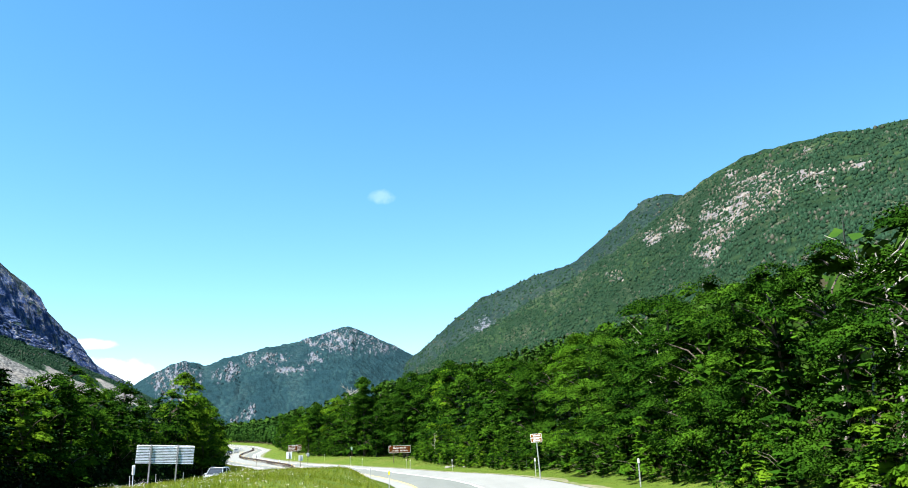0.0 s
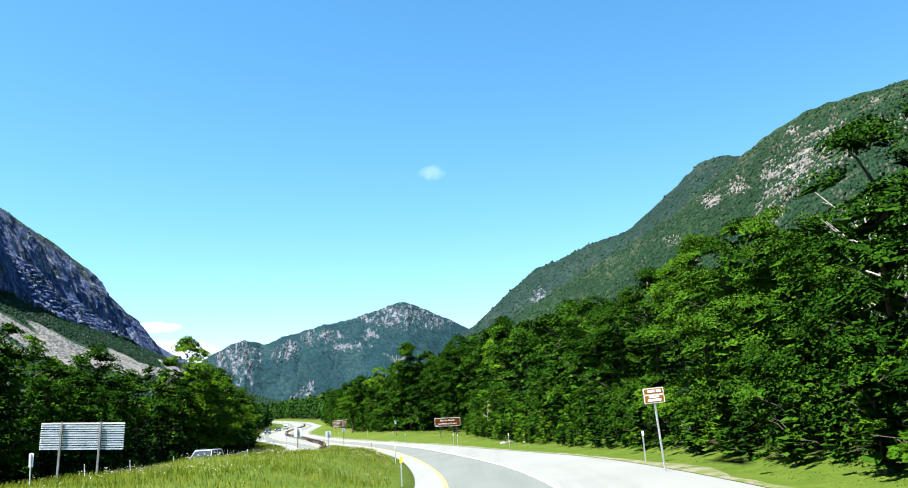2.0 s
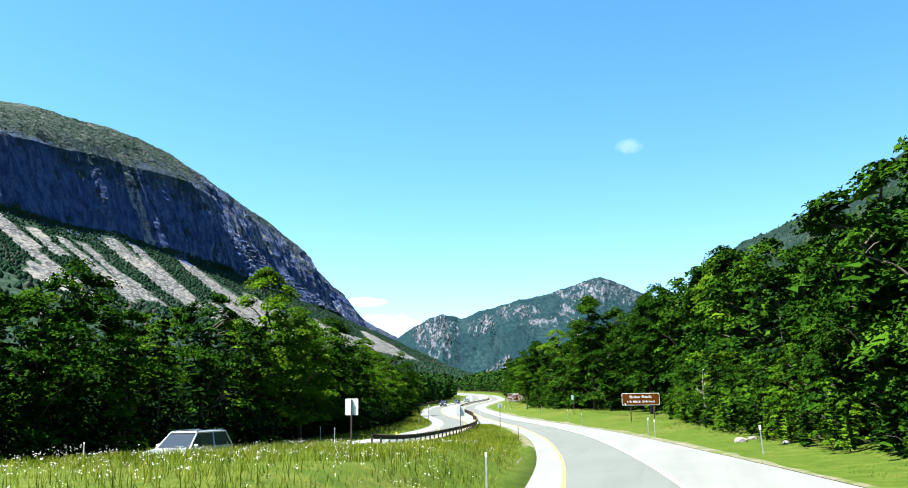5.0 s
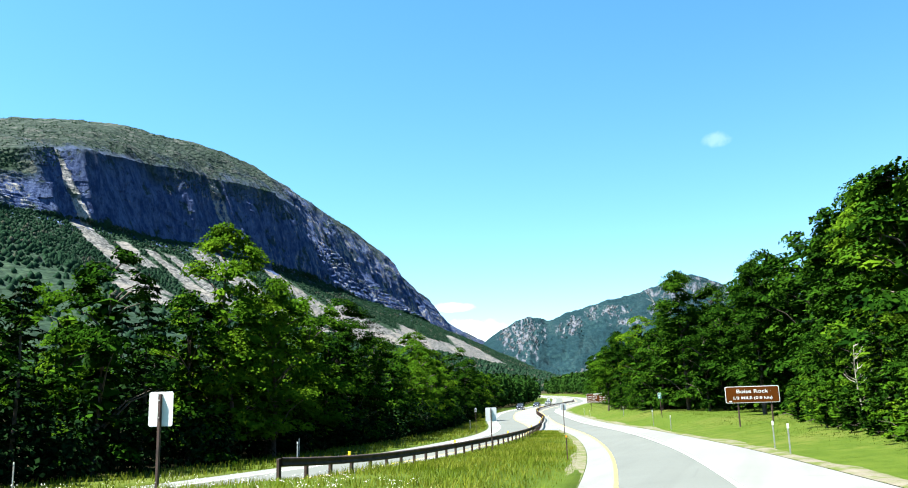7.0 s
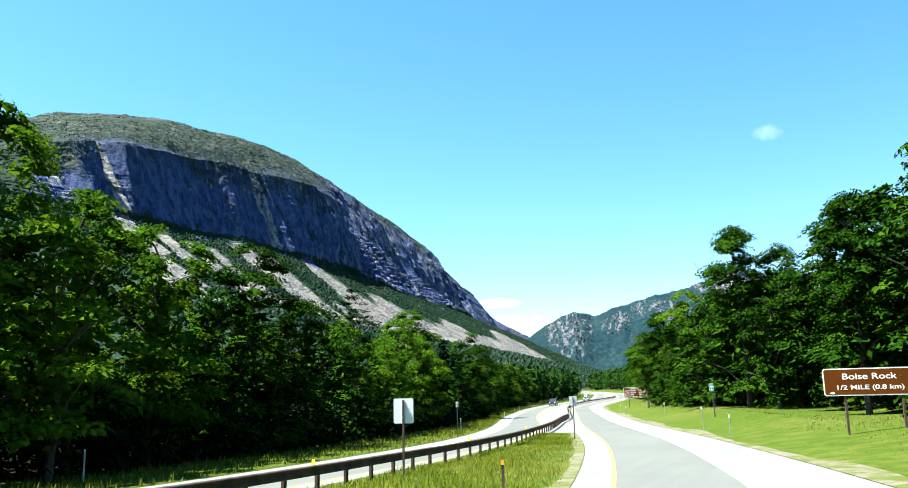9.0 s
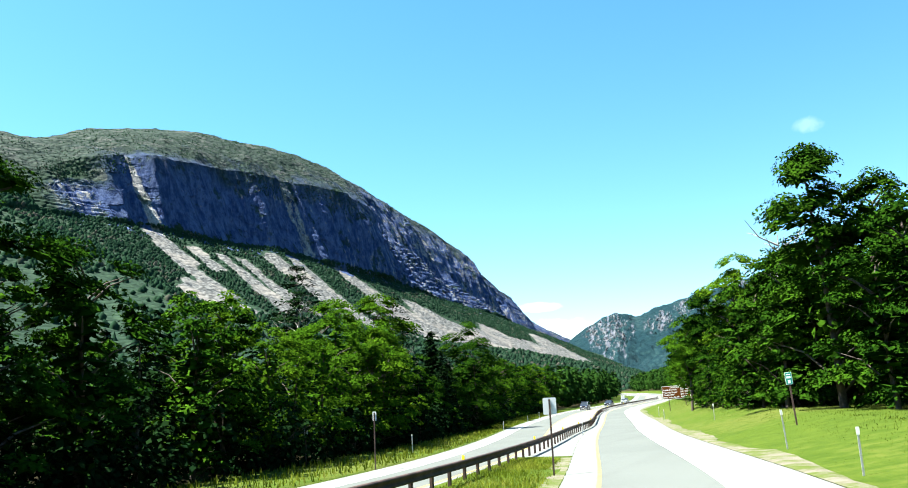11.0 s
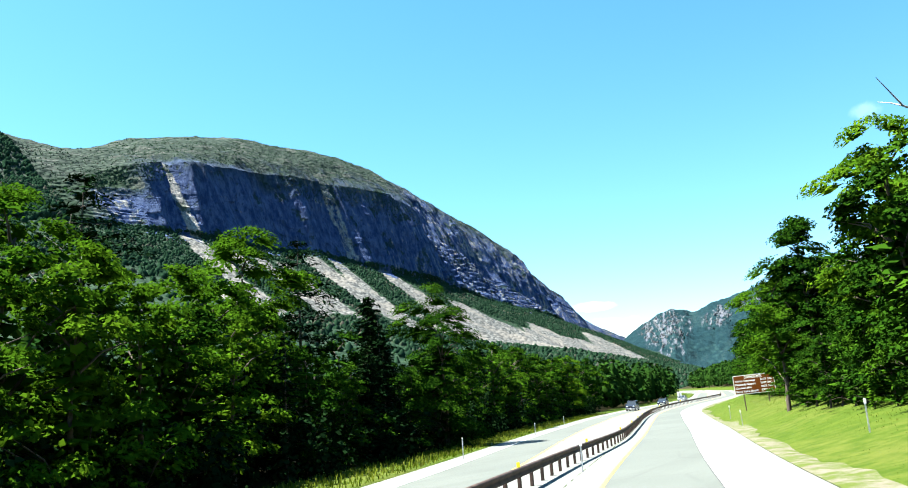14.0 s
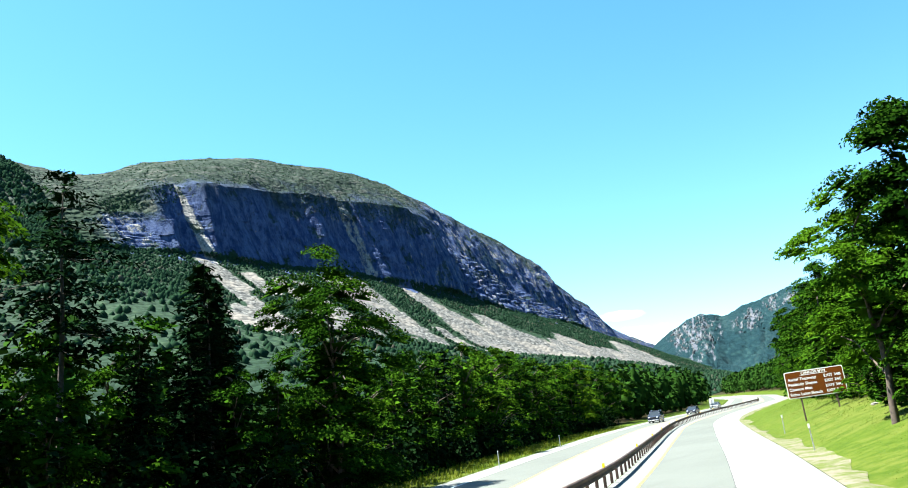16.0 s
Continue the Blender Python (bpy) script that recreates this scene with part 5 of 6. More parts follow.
def slope_trees(name, X, Y, Z, keep, n, h0, h1, pointed, label, seed, mat="wood_mountain", category="woods", fat=1.7):
    """Small far trees, or blocks of rock, standing over a mountain's own surface."""
    rng = np.random.RandomState(seed)
    i, j = np.unravel_index(rng.choice(np.flatnonzero(keep[:-1, :-1].ravel()), n), (X.shape[0] - 1, X.shape[1] - 1))
    u, w = rng.rand(n), rng.rand(n)
    inside = lambda q: (q[i, j] * (1 - u) + q[i + 1, j] * u) * (1 - w) + (q[i, j + 1] * (1 - u) + q[i + 1, j + 1] * u) * w
    x, y, z = inside(X), inside(Y), inside(Z)
    h = h0 + (h1 - h0) * rng.rand(n)
    v, f = crowns(x, y, z - 0.25 * h, h, rng.rand(n) < pointed, fat, rng, 4, (0.0, 0.5, 1.0))
    tagged(new(name, quick_mesh(name, v, f, mat)), label, category, kind="stuff")


_, zone_, CX, CY, CZ = CLIFF
zz_ = np.repeat(zone_[:, None], CX.shape[1], 1)
slope_trees("foot_woods", CX, CY, CZ, ((zz_ < 0.86) | ((CY < 640) & (zz_ < 4))) & (CY > 380) & (CY < 2300), 18000, 3.4, 6.6, 0.2, "conifer and hardwood forest at the foot of the cliff mountain", 5)
bushy = (zz_ > 0.85) & (zz_ < 2.06) & (CY > 640) & (CY < 2100) & (chute_field(CY, zz_) < 0.06)
slope_trees("talus_bushes", CX, CY, CZ, bushy, 20000, 1.8, 4.2, 0.1, "bushes and small trees between the boulder chutes", 15)
scrubby = (zz_ > 2.72 + 0.6 * step(1250, 1500, CY)) & (zz_ < 4.0) & (CY > 600) & (CY < 2000) & (fractal(CY / 60.0, CX / 40.0, 3) > -0.05)
slope_trees("dome_scrub", CX, CY, CZ, scrubby, 8000, 0.9, 2.0, 0.3, "low dark scrub on the bare dome of the mountain", 16)
RX, RY, RZ, RB, RS = RIDGE
slope_trees("rear_woods", REAR[0], REAR[1], REAR[2], (REAR[3] < 0.4) & (REAR[4] < 0.99) & (REAR[4] > 0.3), 5000, 5, 10, 0.5, "forest over the distant shoulder of the mountain", 7)
slope_trees("ridge_woods", RX, RY, RZ, (RB < 0.4) & (RS < 0.99) & (RX < 0.85 * RY) & (RY > 100), 23000, 3.2, 6.6, 0.3, "forest over the mountain slope", 6)
slope_trees("ridge_crags", RX, RY, RZ, (RB > 0.30) & (RS < 0.99), 520, 2.0, 6.5, 0.0, "blocks of pale pinkish granite on the rock slide", 17, "crag", "rocks", 1.5)
slope_trees("ridge_slide_bushes", RX, RY, RZ, (RB > 0.25) & (RS < 0.99), 1500, 2.5, 6.0, 0.2, "dark bushes between the rocks of the slide", 18)
FX, FY, FZ, FB, FS = FAR
slope_trees("far_crags", FX, FY, FZ, (FB > 0.45) & (FS < 0.97), 420, 4.0, 10.0, 0.0, "grey granite crags on the far mountain", 19, "crag_grey", "rocks", 1.4)

# ---------------------------------------------------------------- guard rail, signs and posts
def heading(line, y):
    """Degrees to the left of +y in which a line runs at y."""
    return math.degrees(math.atan(-float(np.interp(y, YS, np.gradient(line)))))


def gz(x, y):
    return float(ground_z(x, y))


def sweep(ys, line, profile):
    """Sweep a closed cross-section (offset to the right, height) along a line of the plan."""
    x0 = at(line, ys)
    slope = np.interp(ys, YS, np.gradient(line))
    n = np.stack([np.ones_like(slope), -slope], 1) / np.sqrt(1 + slope**2)[:, None]
    z0 = ground_z(x0, ys)
    p = np.array(profile)
    v = np.stack([x0[:, None] + n[:, :1] * p[None, :, 0], ys[:, None] + n[:, 1:] * p[None, :, 0], z0[:, None] + p[None, :, 1]], -1).reshape(-1, 3)
    k = len(p)
    i = np.arange(len(ys) * k).reshape(-1, k)
    j = np.roll(i, -1, 1)
    return v, np.stack([i[:-1], i[1:], j[1:], j[:-1]], -1).reshape(-1, 4)


def guard_rail():
    rail = thing("guard_rail", Matrix(), "dark weathered steel guard rail on thin posts beside the median", "guard rail")
    wave = [(0.00, 0.46), (0.05, 0.49), (0.05, 0.53), (0.00, 0.575), (0.00, 0.625), (0.05, 0.67), (0.05, 0.71), (0.00, 0.745), (-0.05, 0.745), (-0.02, 0.69), (-0.055, 0.60), (-0.02, 0.51), (-0.05, 0.46)]
    y = 104.0
    post = bmesh.new()
    box(post, -0.05, 0.05, -0.075, 0.075, -0.25, 0.70, 0.008)
    post_me = from_bm("post", post, "steel_rust")
    tab = bmesh.new()
    box(tab, -0.05, 0.05, -0.006, 0.006, 0.745, 0.90, 0.004)
    box(tab, -0.012, 0.012, -0.012, 0.012, 0.70, 0.76)
    tab_me = from_bm("reflector", tab, "yellow")
    k = 0
    while y < 430:
        end = y + 3.8 * math.cos(radians(heading(RAIL, y)))
        ys = np.linspace(y, end - 0.012, 5)
        part("beam", quick_mesh("beam", *sweep(ys, RAIL, wave), "steel_rust"), rail)
        for f in (0.0, 0.5):
            py = y + (end - y) * f
            px = float(at(RAIL, py))
            ob = part("post", post_me, rail)
            ob.matrix_world = pose(px - 0.11, py, gz(px, py), 0, 0, heading(RAIL, py))
        if k % 4 == 1 and y < 330:
            px = float(at(RAIL, y + 1.5))
            ob = part("reflector", tab_me, rail, "yellow reflector tab on top of the rail")
            ob.matrix_world = pose(px - 0.03, y + 1.5, gz(px, y + 1.5), 0, 0, heading(RAIL, y + 1.5))
        y, k = end, k + 1


def text_mesh(words, size, bold=0.0):
    """Letters as a thin mesh, centred, in the x-z plane, facing -y."""
    cu = bpy.data.curves.new("letters", "FONT")
    cu.body, cu.size, cu.extrude, cu.offset = words, size, 0.002, bold
    cu.align_x, cu.align_y = "CENTER", "CENTER"
    tmp = bpy.data.objects.new("letters", cu)
    scene.collection.objects.link(tmp)
    bpy.context.view_layer.update()
    me = bpy.data.meshes.new_from_object(tmp.evaluated_get(bpy.context.evaluated_depsgraph_get()))
    bpy.data.objects.remove(tmp)
    me.transform(Matrix.Rotation(radians(90), 4, "X"))
    me.materials.clear()
    me.materials.append(M["sign_white"])
    return me


def rounded_panel(w, h, thick, r, x=0.0, z=0.0, y=0.0):
    """A plate with rounded corners in the x-z plane, its front at y - thick."""
    bm = bmesh.new()
    pts = []
    for cx, cz, a0 in ((w / 2 - r, h / 2 - r, 0), (-w / 2 + r, h / 2 - r, 90), (-w / 2 + r, -h / 2 + r, 180), (w / 2 - r, -h / 2 + r, 270)):
        for k in range(5):
            a = radians(a0 + k * 22.5)
            pts.append((x + cx + r * math.cos(a), z + cz + r * math.sin(a)))
    front = [bm.verts.new((px, y - thick, pz)) for px, pz in pts]
    back = [bm.verts.new((px, y, pz)) for px, pz in pts]
    bm.faces.new(front)
    bm.faces.new(back[::-1])
    for k in range(len(pts)):
        j = (k + 1) % len(pts)
        bm.faces.new((front[k], back[k], back[j], front[j]))
    return bm


def put_text(parent, words, size, x, z, y, bold=0.004, name="lettering", left=False, wide=None):
    me = text_mesh(words, size, bold)
    co = np.array([v.co for v in me.vertices])
    if wide:
        me.transform(Matrix.Diagonal((wide / (co[:, 0].max() - co[:, 0].min()), 1, 1, 1)))
        co = np.array([v.co for v in me.vertices])
    ob = part(name, me, parent)
    ob.location = (x - (co[:, 0].min() if left else 0), y, z)
    return ob


def guide_sign(x, y, w, h, z0, turn, rows, label, posts, post_mat, tilt=0.0):
    """A brown guide sign with a white border on square posts; rows of (words, cap size, x, z, left, width)."""
    s = thing("guide_sign", pose(x, y, gz(x, y), 0, tilt, turn), label, "road sign")
    z = z0 + h / 2
    part("panel", from_bm("panel", rounded_panel(w, h, 0.02, 0.11, 0, z, 0.0), "sign_white"), s, "white border plate with rounded corners")
    part("face", from_bm("face", rounded_panel(w - 0.09, h - 0.09, 0.004, 0.08, 0, z, -0.0205), "sign_brown"), s, "brown reflective face")
    for words, size, tx, tz, left, wide in rows:
        put_text(s, words, size, tx, z0 + tz, -0.029, left=left, wide=wide)
    for px in posts:
        bm = bmesh.new()
        dz = gz(x + px * math.cos(radians(turn)), y + px * math.sin(radians(turn))) - gz(x, y)
        box(bm, px - 0.05, px + 0.05, 0.003, 0.10, dz - 0.3, z0 + h - 0.08, 0.01)
        part("post", from_bm("post", bm, post_mat), s)
        for q in (0.3, 0.7):
            b = bmesh.new()
            bmesh.ops.create_cone(b, cap_ends=True, segments=8, radius1=0.016, radius2=0.012, depth=0.014, matrix=Matrix.Translation((px, -0.03, z0 + h * q)) @ Matrix.Rotation(radians(90), 4, "X"))
            part("bolt", from_bm("bolt", b, "galvanised"), s)
    for q in (0.22, 0.78):
        b = bmesh.new()
        box(b, -w / 2 + 0.1, w / 2 - 0.1, 0.0, 0.003, z0 + h * q - 0.03, z0 + h * q + 0.03)
        part("stiffener", from_bm("stiffener", b, "aluminium"), s)
    return s


def boise_sign():
    s = guide_sign(0.55, 143.9, 3.66, 1.16, 1.52, 10.0,
                   [("Boise Rock", 0.36, 0.0, 0.80, False, 2.15), ("1/2 MILE (0.8 km)", 0.27, 0.0, 0.34, False, 2.62)],
                   "brown guide sign with white lettering and border on wooden posts", (-1.0, 1.25), "sign_rust")
    b = bmesh.new()
    bmesh.ops.create_circle(b, cap_ends=True, segments=12, radius=0.10, matrix=Matrix.Translation((-1.5, -0.028, 1.64)) @ Matrix.Rotation(radians(90), 4, "X") @ Matrix.Diagonal((1, 0.5, 1, 1)))
    part("sticker", from_bm("sticker", b, "sign_white"), s, "small white worn sticker")


def mountain_sign():
    rows = [("CANNON MTN", 0.27, 0.0, 1.61, False, 1.55)]
    for k, (a, b, wa) in enumerate((("Aerial Tramway", "EXIT 34B", 1.85), ("Peabody Slopes", "EXIT 34C", 1.85), ("Cannon Mtn", "EXIT 34C", 1.45), ("Echo Lake Beach", "EXIT 34C", 2.05))):
        rows.append((a, 0.27, -1.72, 1.25 - 0.335 * k, True, wa))
        rows.append((b, 0.25, 0.62, 1.25 - 0.335 * k, True, 1.05))
    s = guide_sign(-31.4, 245.5, 3.75, 1.80, 1.25, 12.0, rows, "large brown guide sign listing tramway and exits in white", (-1.1, 1.15), "sign_rust", tilt=-2.0)
    b = bmesh.new()
    box(b, -0.85, 0.85, -0.028, -0.024, 1.25 + 1.475, 1.25 + 1.50)
    part("rule", from_bm("rule", b, "sign_white"), s)


def bars(parent, rows, y):
    for x, z, w, h in rows:
        b = bmesh.new()
        box(b, x - w / 2, x + w / 2, y - 0.004, y, z - h / 2, z + h / 2, 0.0015)
        part("lettering_bar", from_bm("lettering_bar", b, "sign_white"), parent)


def small_brown_sign():
    s = thing("park_sign", pose(10.8, 53.25, gz(10.8, 53.25), 0, -3.5, 6), "small tan brown two-panel sign with white bars on a steel post", "road sign")
    for z, h, lines in ((2.60, 0.22, [(-0.08, 2.60, 0.24, 0.08), (0.17, 2.60, 0.17, 0.08)]), (2.345, 0.28, [(0.0, 2.41, 0.36, 0.06), (0.0, 2.305, 0.46, 0.08)])):
        part("panel", from_bm("panel", rounded_panel(0.70, h, 0.012, 0.03, 0, z, 0.0), "sign_white"), s, "white bordered plate")
        part("face", from_bm("face", rounded_panel(0.65, h - 0.05, 0.003, 0.02, 0, z, -0.0125), "sign_tan"), s)
        bars(s, lines, -0.016)
    b = bmesh.new()
    box(b, -0.03, 0.03, 0.002, 0.05, -0.3, 2.68, 0.008)
    part("post", from_bm("post", b, "galvanised"), s)


def sign_from_behind(x, y, w, h, z0, turn, name, label, post_mat="sign_rust", lean=0.0):
    """A sign seen from its bare metal back: plate, post in front of it and bolts."""
    s = thing(name, pose(x, y, gz(x, y), 0, lean, turn), label, "road sign")
    part("plate", from_bm("plate", rounded_panel(w, h, 0.006, 0.05, 0, z0 + h / 2, 0.045), "aluminium"), s, "bare aluminium plate with rounded corners")
    b = bmesh.new()
    pw = 0.017 if w < 0.3 else 0.026
    box(b, -pw, pw, -0.03, -0.022, -0.3, z0 + h - 0.05)
    box(b, -pw - 0.005, -pw + 0.003, -0.03, 0.036, -0.3, z0 + h - 0.05)
    box(b, pw - 0.003, pw + 0.005, -0.03, 0.036, -0.3, z0 + h - 0.05)
    part("post", from_bm("post", b, post_mat), s, "rust-brown channel post")
    for q in (0.25, 0.75):
        b = bmesh.new()
        bmesh.ops.create_cone(b, cap_ends=True, segments=8, radius1=0.014, radius2=0.014, depth=0.016, matrix=Matrix.Translation((0, -0.034, z0 + h * q)) @ Matrix.Rotation(radians(90), 4, "X"))
        part("bolt", from_bm("bolt", b, "galvanised"), s)
    return s


def slatted_sign():
    """The large sign seen from behind: horizontal extruded boards on two steel beams and a side post."""
    x, y = -15.9, 68.3
    s = thing("highway_sign", pose(x, y, gz(x, y) - 0.02, 0, 2.5, 3), "large silver sign back of horizontal ribbed boards on posts", "road sign")
    w, h, z0, n = 4.3, 1.40, 2.12, 12
    b = bmesh.new()
    box(b, -w / 2, w / 2, 0.0, 0.03, 0, h / n - 0.048, 0.004)
    box(b, -w / 2, w / 2, -0.035, 0.0, 0.0, 0.014)
    board = from_bm("board", b, "aluminium")
    for k in range(n):
        part("board", board, s).location = (0, 0, z0 + k * h / n)
    for px in (-1.05, 0.95):
        b = bmesh.new()
        box(b, px - 0.05, px + 0.05, -0.075, -0.065, -0.4, z0 + h)
        box(b, px - 0.006, px + 0.006, -0.15, -0.075, -0.4, z0 + h)
        box(b, px - 0.05, px + 0.05, -0.16, -0.15, -0.4, z0 + h)
        part("post", from_bm("post", b, "post_grey"), s, "grey weathered steel beam post")


def delineator(x, y, h=1.2, mat="galvanised", cap="white", capsize=(0.09, 0.20), lean=0.0, label="thin metal roadside marker post with a pale reflector", turn=None):
    s = thing("marker_post", pose(x, y, gz(x, y), 0, lean, heading(YEL, y) if turn is None else turn), label, "marker post", "marker posts along the road")
    b = bmesh.new()
    box(b, -0.022, 0.022, -0.004, 0.004, -0.25, h)
    box(b, -0.026, -0.020, -0.004, 0.02, -0.25, h)
    box(b, 0.020, 0.026, -0.004, 0.02, -0.25, h)
    part("post", from_bm("post", b, mat), s)
    w, t = capsize
    part("reflector", from_bm("reflector", rounded_panel(w, t, 0.008, 0.015, 0, h - t / 2 + 0.02, -0.0045), cap), s)
    return s


def distance_marker(x, y):
    """A small upright green marker plate with white figures too small to read, on a dark post."""
    s = thing("distance_marker", pose(x, y, gz(x, y), 0, -3, 14), "small teal-green marker sign with white bars on a dark post", "road sign")
    part("panel", from_bm("panel", rounded_panel(0.34, 0.62, 0.004, 0.03, 0, 2.31, -0.02), "sign_white"), s, "white border plate")
    part("face", from_bm("face", rounded_panel(0.30, 0.58, 0.003, 0.025, 0, 2.31, -0.0245), "sign_green"), s, "teal-green reflective face")
    for z, w, h in ((2.50, 0.20, 0.05), (2.36, 0.22, 0.10), (2.14, 0.12, 0.16)):
        b = bmesh.new()
        box(b, -w / 2, w / 2, -0.031, -0.028, z - h / 2, z + h / 2)
        part("bar", from_bm("bar", b, "sign_white"), s)
    b = bmesh.new()
    box(b, -0.035, 0.035, -0.016, -0.008, -0.3, 2.55)
    box(b, -0.040, -0.032, -0.016, 0.03, -0.3, 2.55)
    box(b, 0.032, 0.040, -0.016, 0.03, -0.3, 2.55)
    part("post", from_bm("post", b, "sign_rust"), s, "dark channel post")


guard_rail()
boise_sign()
mountain_sign()
small_brown_sign()
slatted_sign()
sign_from_behind(-10.6, 96.4, 0.62, 0.76, 1.45, 6, "sign_back", "bare aluminium sign back on a channel post in tall grass")
sign_from_behind(-13.7, 128.3, 0.66, 0.80, 1.75, 14, "sign_back", "bare aluminium sign back on a rusty post beside the rail")
sign_from_behind(-16.3, 156.6, 0.48, 0.60, 2.14, 18, "sign_back", "bare aluminium sign back on a rusty post beside the rail")
sign_from_behind(-67.5, 344.0, 0.9, 0.9, 1.6, 10, "sign_back", "small pale sign back far along the median")
sign_from_behind(-17.6, 66.8, 0.22, 0.70, 1.35, 4, "narrow_sign", "narrow pale sign beside the large ribbed sign", "galvanised")
sign_from_behind(-26.2, 160.2, 0.18, 0.42, 2.15, 14, "narrow_sign", "narrow pale marker sign on a dark thin post", "sign_rust")
sign_from_behind(-33.4, 164.5, 0.20, 0.42, 1.6, 14, "narrow_sign", "narrow pale marker sign on a dark thin post", "sign_rust")
distance_marker(-9.6, 173.3)
for x, y, lean in ((11.35, 59.2, -1), (13.3, 40.1, -1), (7.4, 97.2, -3), (1.9, 122.4, 0), (2.5, 117.3, 0), (-28.4, 224.5, -3), (-33.3, 242.0, 0), (13.2, 78.0, 0), (-6.2, 152.0, 0), (-17.6, 195.5, 0)):
    delineator(x, y, lean=lean)
for x, y in ((-25.6, 126.3), (-31.2, 172.0), (-47.2, 228.9), (-21.1, 118.9), (-24.2, 104.5), (-24.8, 96.0), (-24.9, 88.0), (-38.6, 202.0), (-56.0, 255.0)):
    delineator(x, y, 1.15, label="thin pale wooden marker stake at the edge of the grass", cap="white", capsize=(0.06, 0.10))
delineator(-9.05, 162.6, 1.46, lean=-3)
delineator(1.6, 58.9, 1.15, "galvanised", "yellow", (0.11, 0.24), label="median marker post with a yellow reflector plate")
delineator(-0.9, 82.0, 1.15, "galvanised", "white", (0.06, 0.12), label="thin pale median marker post in tall grass")
delineator(-7.4, 120.9, 1.15, "sign_rust", "orange", (0.07, 0.10), label="median marker post with an orange reflector plate")
delineator(-26.9, 191.0, 1.15, "galvanised", "white", (0.10, 0.24), label="median marker post with a pale reflector plate")


# ---------------------------------------------------------------- cars
def car(x, y, turn, paint, label, length, height, boxy, name, width=1.82):
    """A car from lofted side profiles; its front looks along -y before the turn."""
    s = thing(name, pose(x, y, gz(x, y) + 0.0, 0, 0, turn), label, "car", "cars on the opposite carriageway")
    L, H = length, height
    belt = 0.58 * H
    nose = 0.50 * H
    low = [(-0.50, 0.24), (-0.50, nose - 0.10), (-0.47, nose), (-0.30, belt - 0.02), (-0.24, belt), (0.42, belt + 0.02), (0.49, belt - 0.02), (0.50, 0.30), (0.46, 0.22), (-0.46, 0.20)]
    bm = bmesh.new()
    rings = []
    for sx, inset in ((-1, 0.10), (-0.94, 0.0), (0.94, 0.0), (1, 0.10)):
        rings.append([bm.verts.new((sx * width / 2, py * (L - 2 * inset), pz + (inset * 0.4 if pz < 0.5 else -inset * 0.4))) for py, pz in low])
    for a, b in zip(rings, rings[1:]):
        for k in range(len(low)):
            j = (k + 1) % len(low)
            bm.faces.new((a[k], a[j], b[j], b[k]))
    bm.faces.new(rings[0])
    bm.faces.new(rings[-1][::-1])
    part("body", from_bm("body", bm, paint), s)
    roof_f, roof_b = (-0.10, 0.40) if boxy else (-0.06, 0.24)
    base_f, base_b = (-0.26, 0.48) if boxy else (-0.26, 0.42)
    w0, w1 = width * 0.47, width * 0.38

    def cabin(grow, z0, z1, mat, nm, lab):
        bm = bmesh.new()
        lo = [bm.verts.new((sx * (w0 + grow), py * L + gy, z0)) for sx, py, gy in ((-1, base_f, -grow), (1, base_f, -grow), (1, base_b, grow), (-1, base_b, grow))]
        hi = [bm.verts.new((sx * (w1 + grow), py * L + gy, z1)) for sx, py, gy in ((-1, roof_f, -grow), (1, roof_f, -grow), (1, roof_b, grow), (-1, roof_b, grow))]
        for k in range(4):
            j = (k + 1) % 4
            bm.faces.new((lo[k], lo[j], hi[j], hi[k]))
        bm.faces.new(hi)
        bm.faces.new(lo[::-1])
        part(nm, from_bm(nm, bm, mat), s, lab)

    cabin(-0.03, belt - 0.02, H - 0.055, "black", "cabin", "dark car interior shell")
    z0, z1 = belt - 0.01, H - 0.06
    corner = lambda sx, py, top: Vector((sx * (w1 if top else w0), py * L, z1 if top else z0))
    mid_b, mid_r = (base_f + base_b) / 2 + 0.04, (roof_f + roof_b) / 2 + 0.02
    panes = [("windscreen", [corner(-1, base_f, 0), corner(1, base_f, 0), corner(1, roof_f, 1), corner(-1, roof_f, 1)]), ("rear_window", [corner(1, base_b, 0), corner(-1, base_b, 0), corner(-1, roof_b, 1), corner(1, roof_b, 1)])]
    for sx in (-1, 1):
        panes.append(("side_window", [corner(sx, base_f, 0), corner(sx, mid_b, 0), corner(sx, mid_r, 1), corner(sx, roof_f, 1)]))
        panes.append(("side_window", [corner(sx, mid_b, 0), corner(sx, base_b, 0), corner(sx, roof_b, 1), corner(sx, mid_r, 1)]))
    for nm, pts in panes:
        bm = bmesh.new()
        nrm = (pts[1] - pts[0]).cross(pts[2] - pts[0]).normalized() * 0.012
        a, b = [bm.verts.new(p) for p in pts], [bm.verts.new(p - nrm) for p in pts]
        bm.faces.new(a)
        bm.faces.new(b[::-1])
        for k in range(4):
            j = (k + 1) % 4
            bm.faces.new((a[k], b[k], b[j], a[j]))
        part(nm, from_bm(nm, bm, "glass"), s)
    bm = bmesh.new()
    box(bm, -w1 - 0.02, w1 + 0.02, roof_f * L - 0.05, roof_b * L + 0.05, H - 0.07, H, 0.025)
    part("roof", from_bm("roof", bm, paint), s)
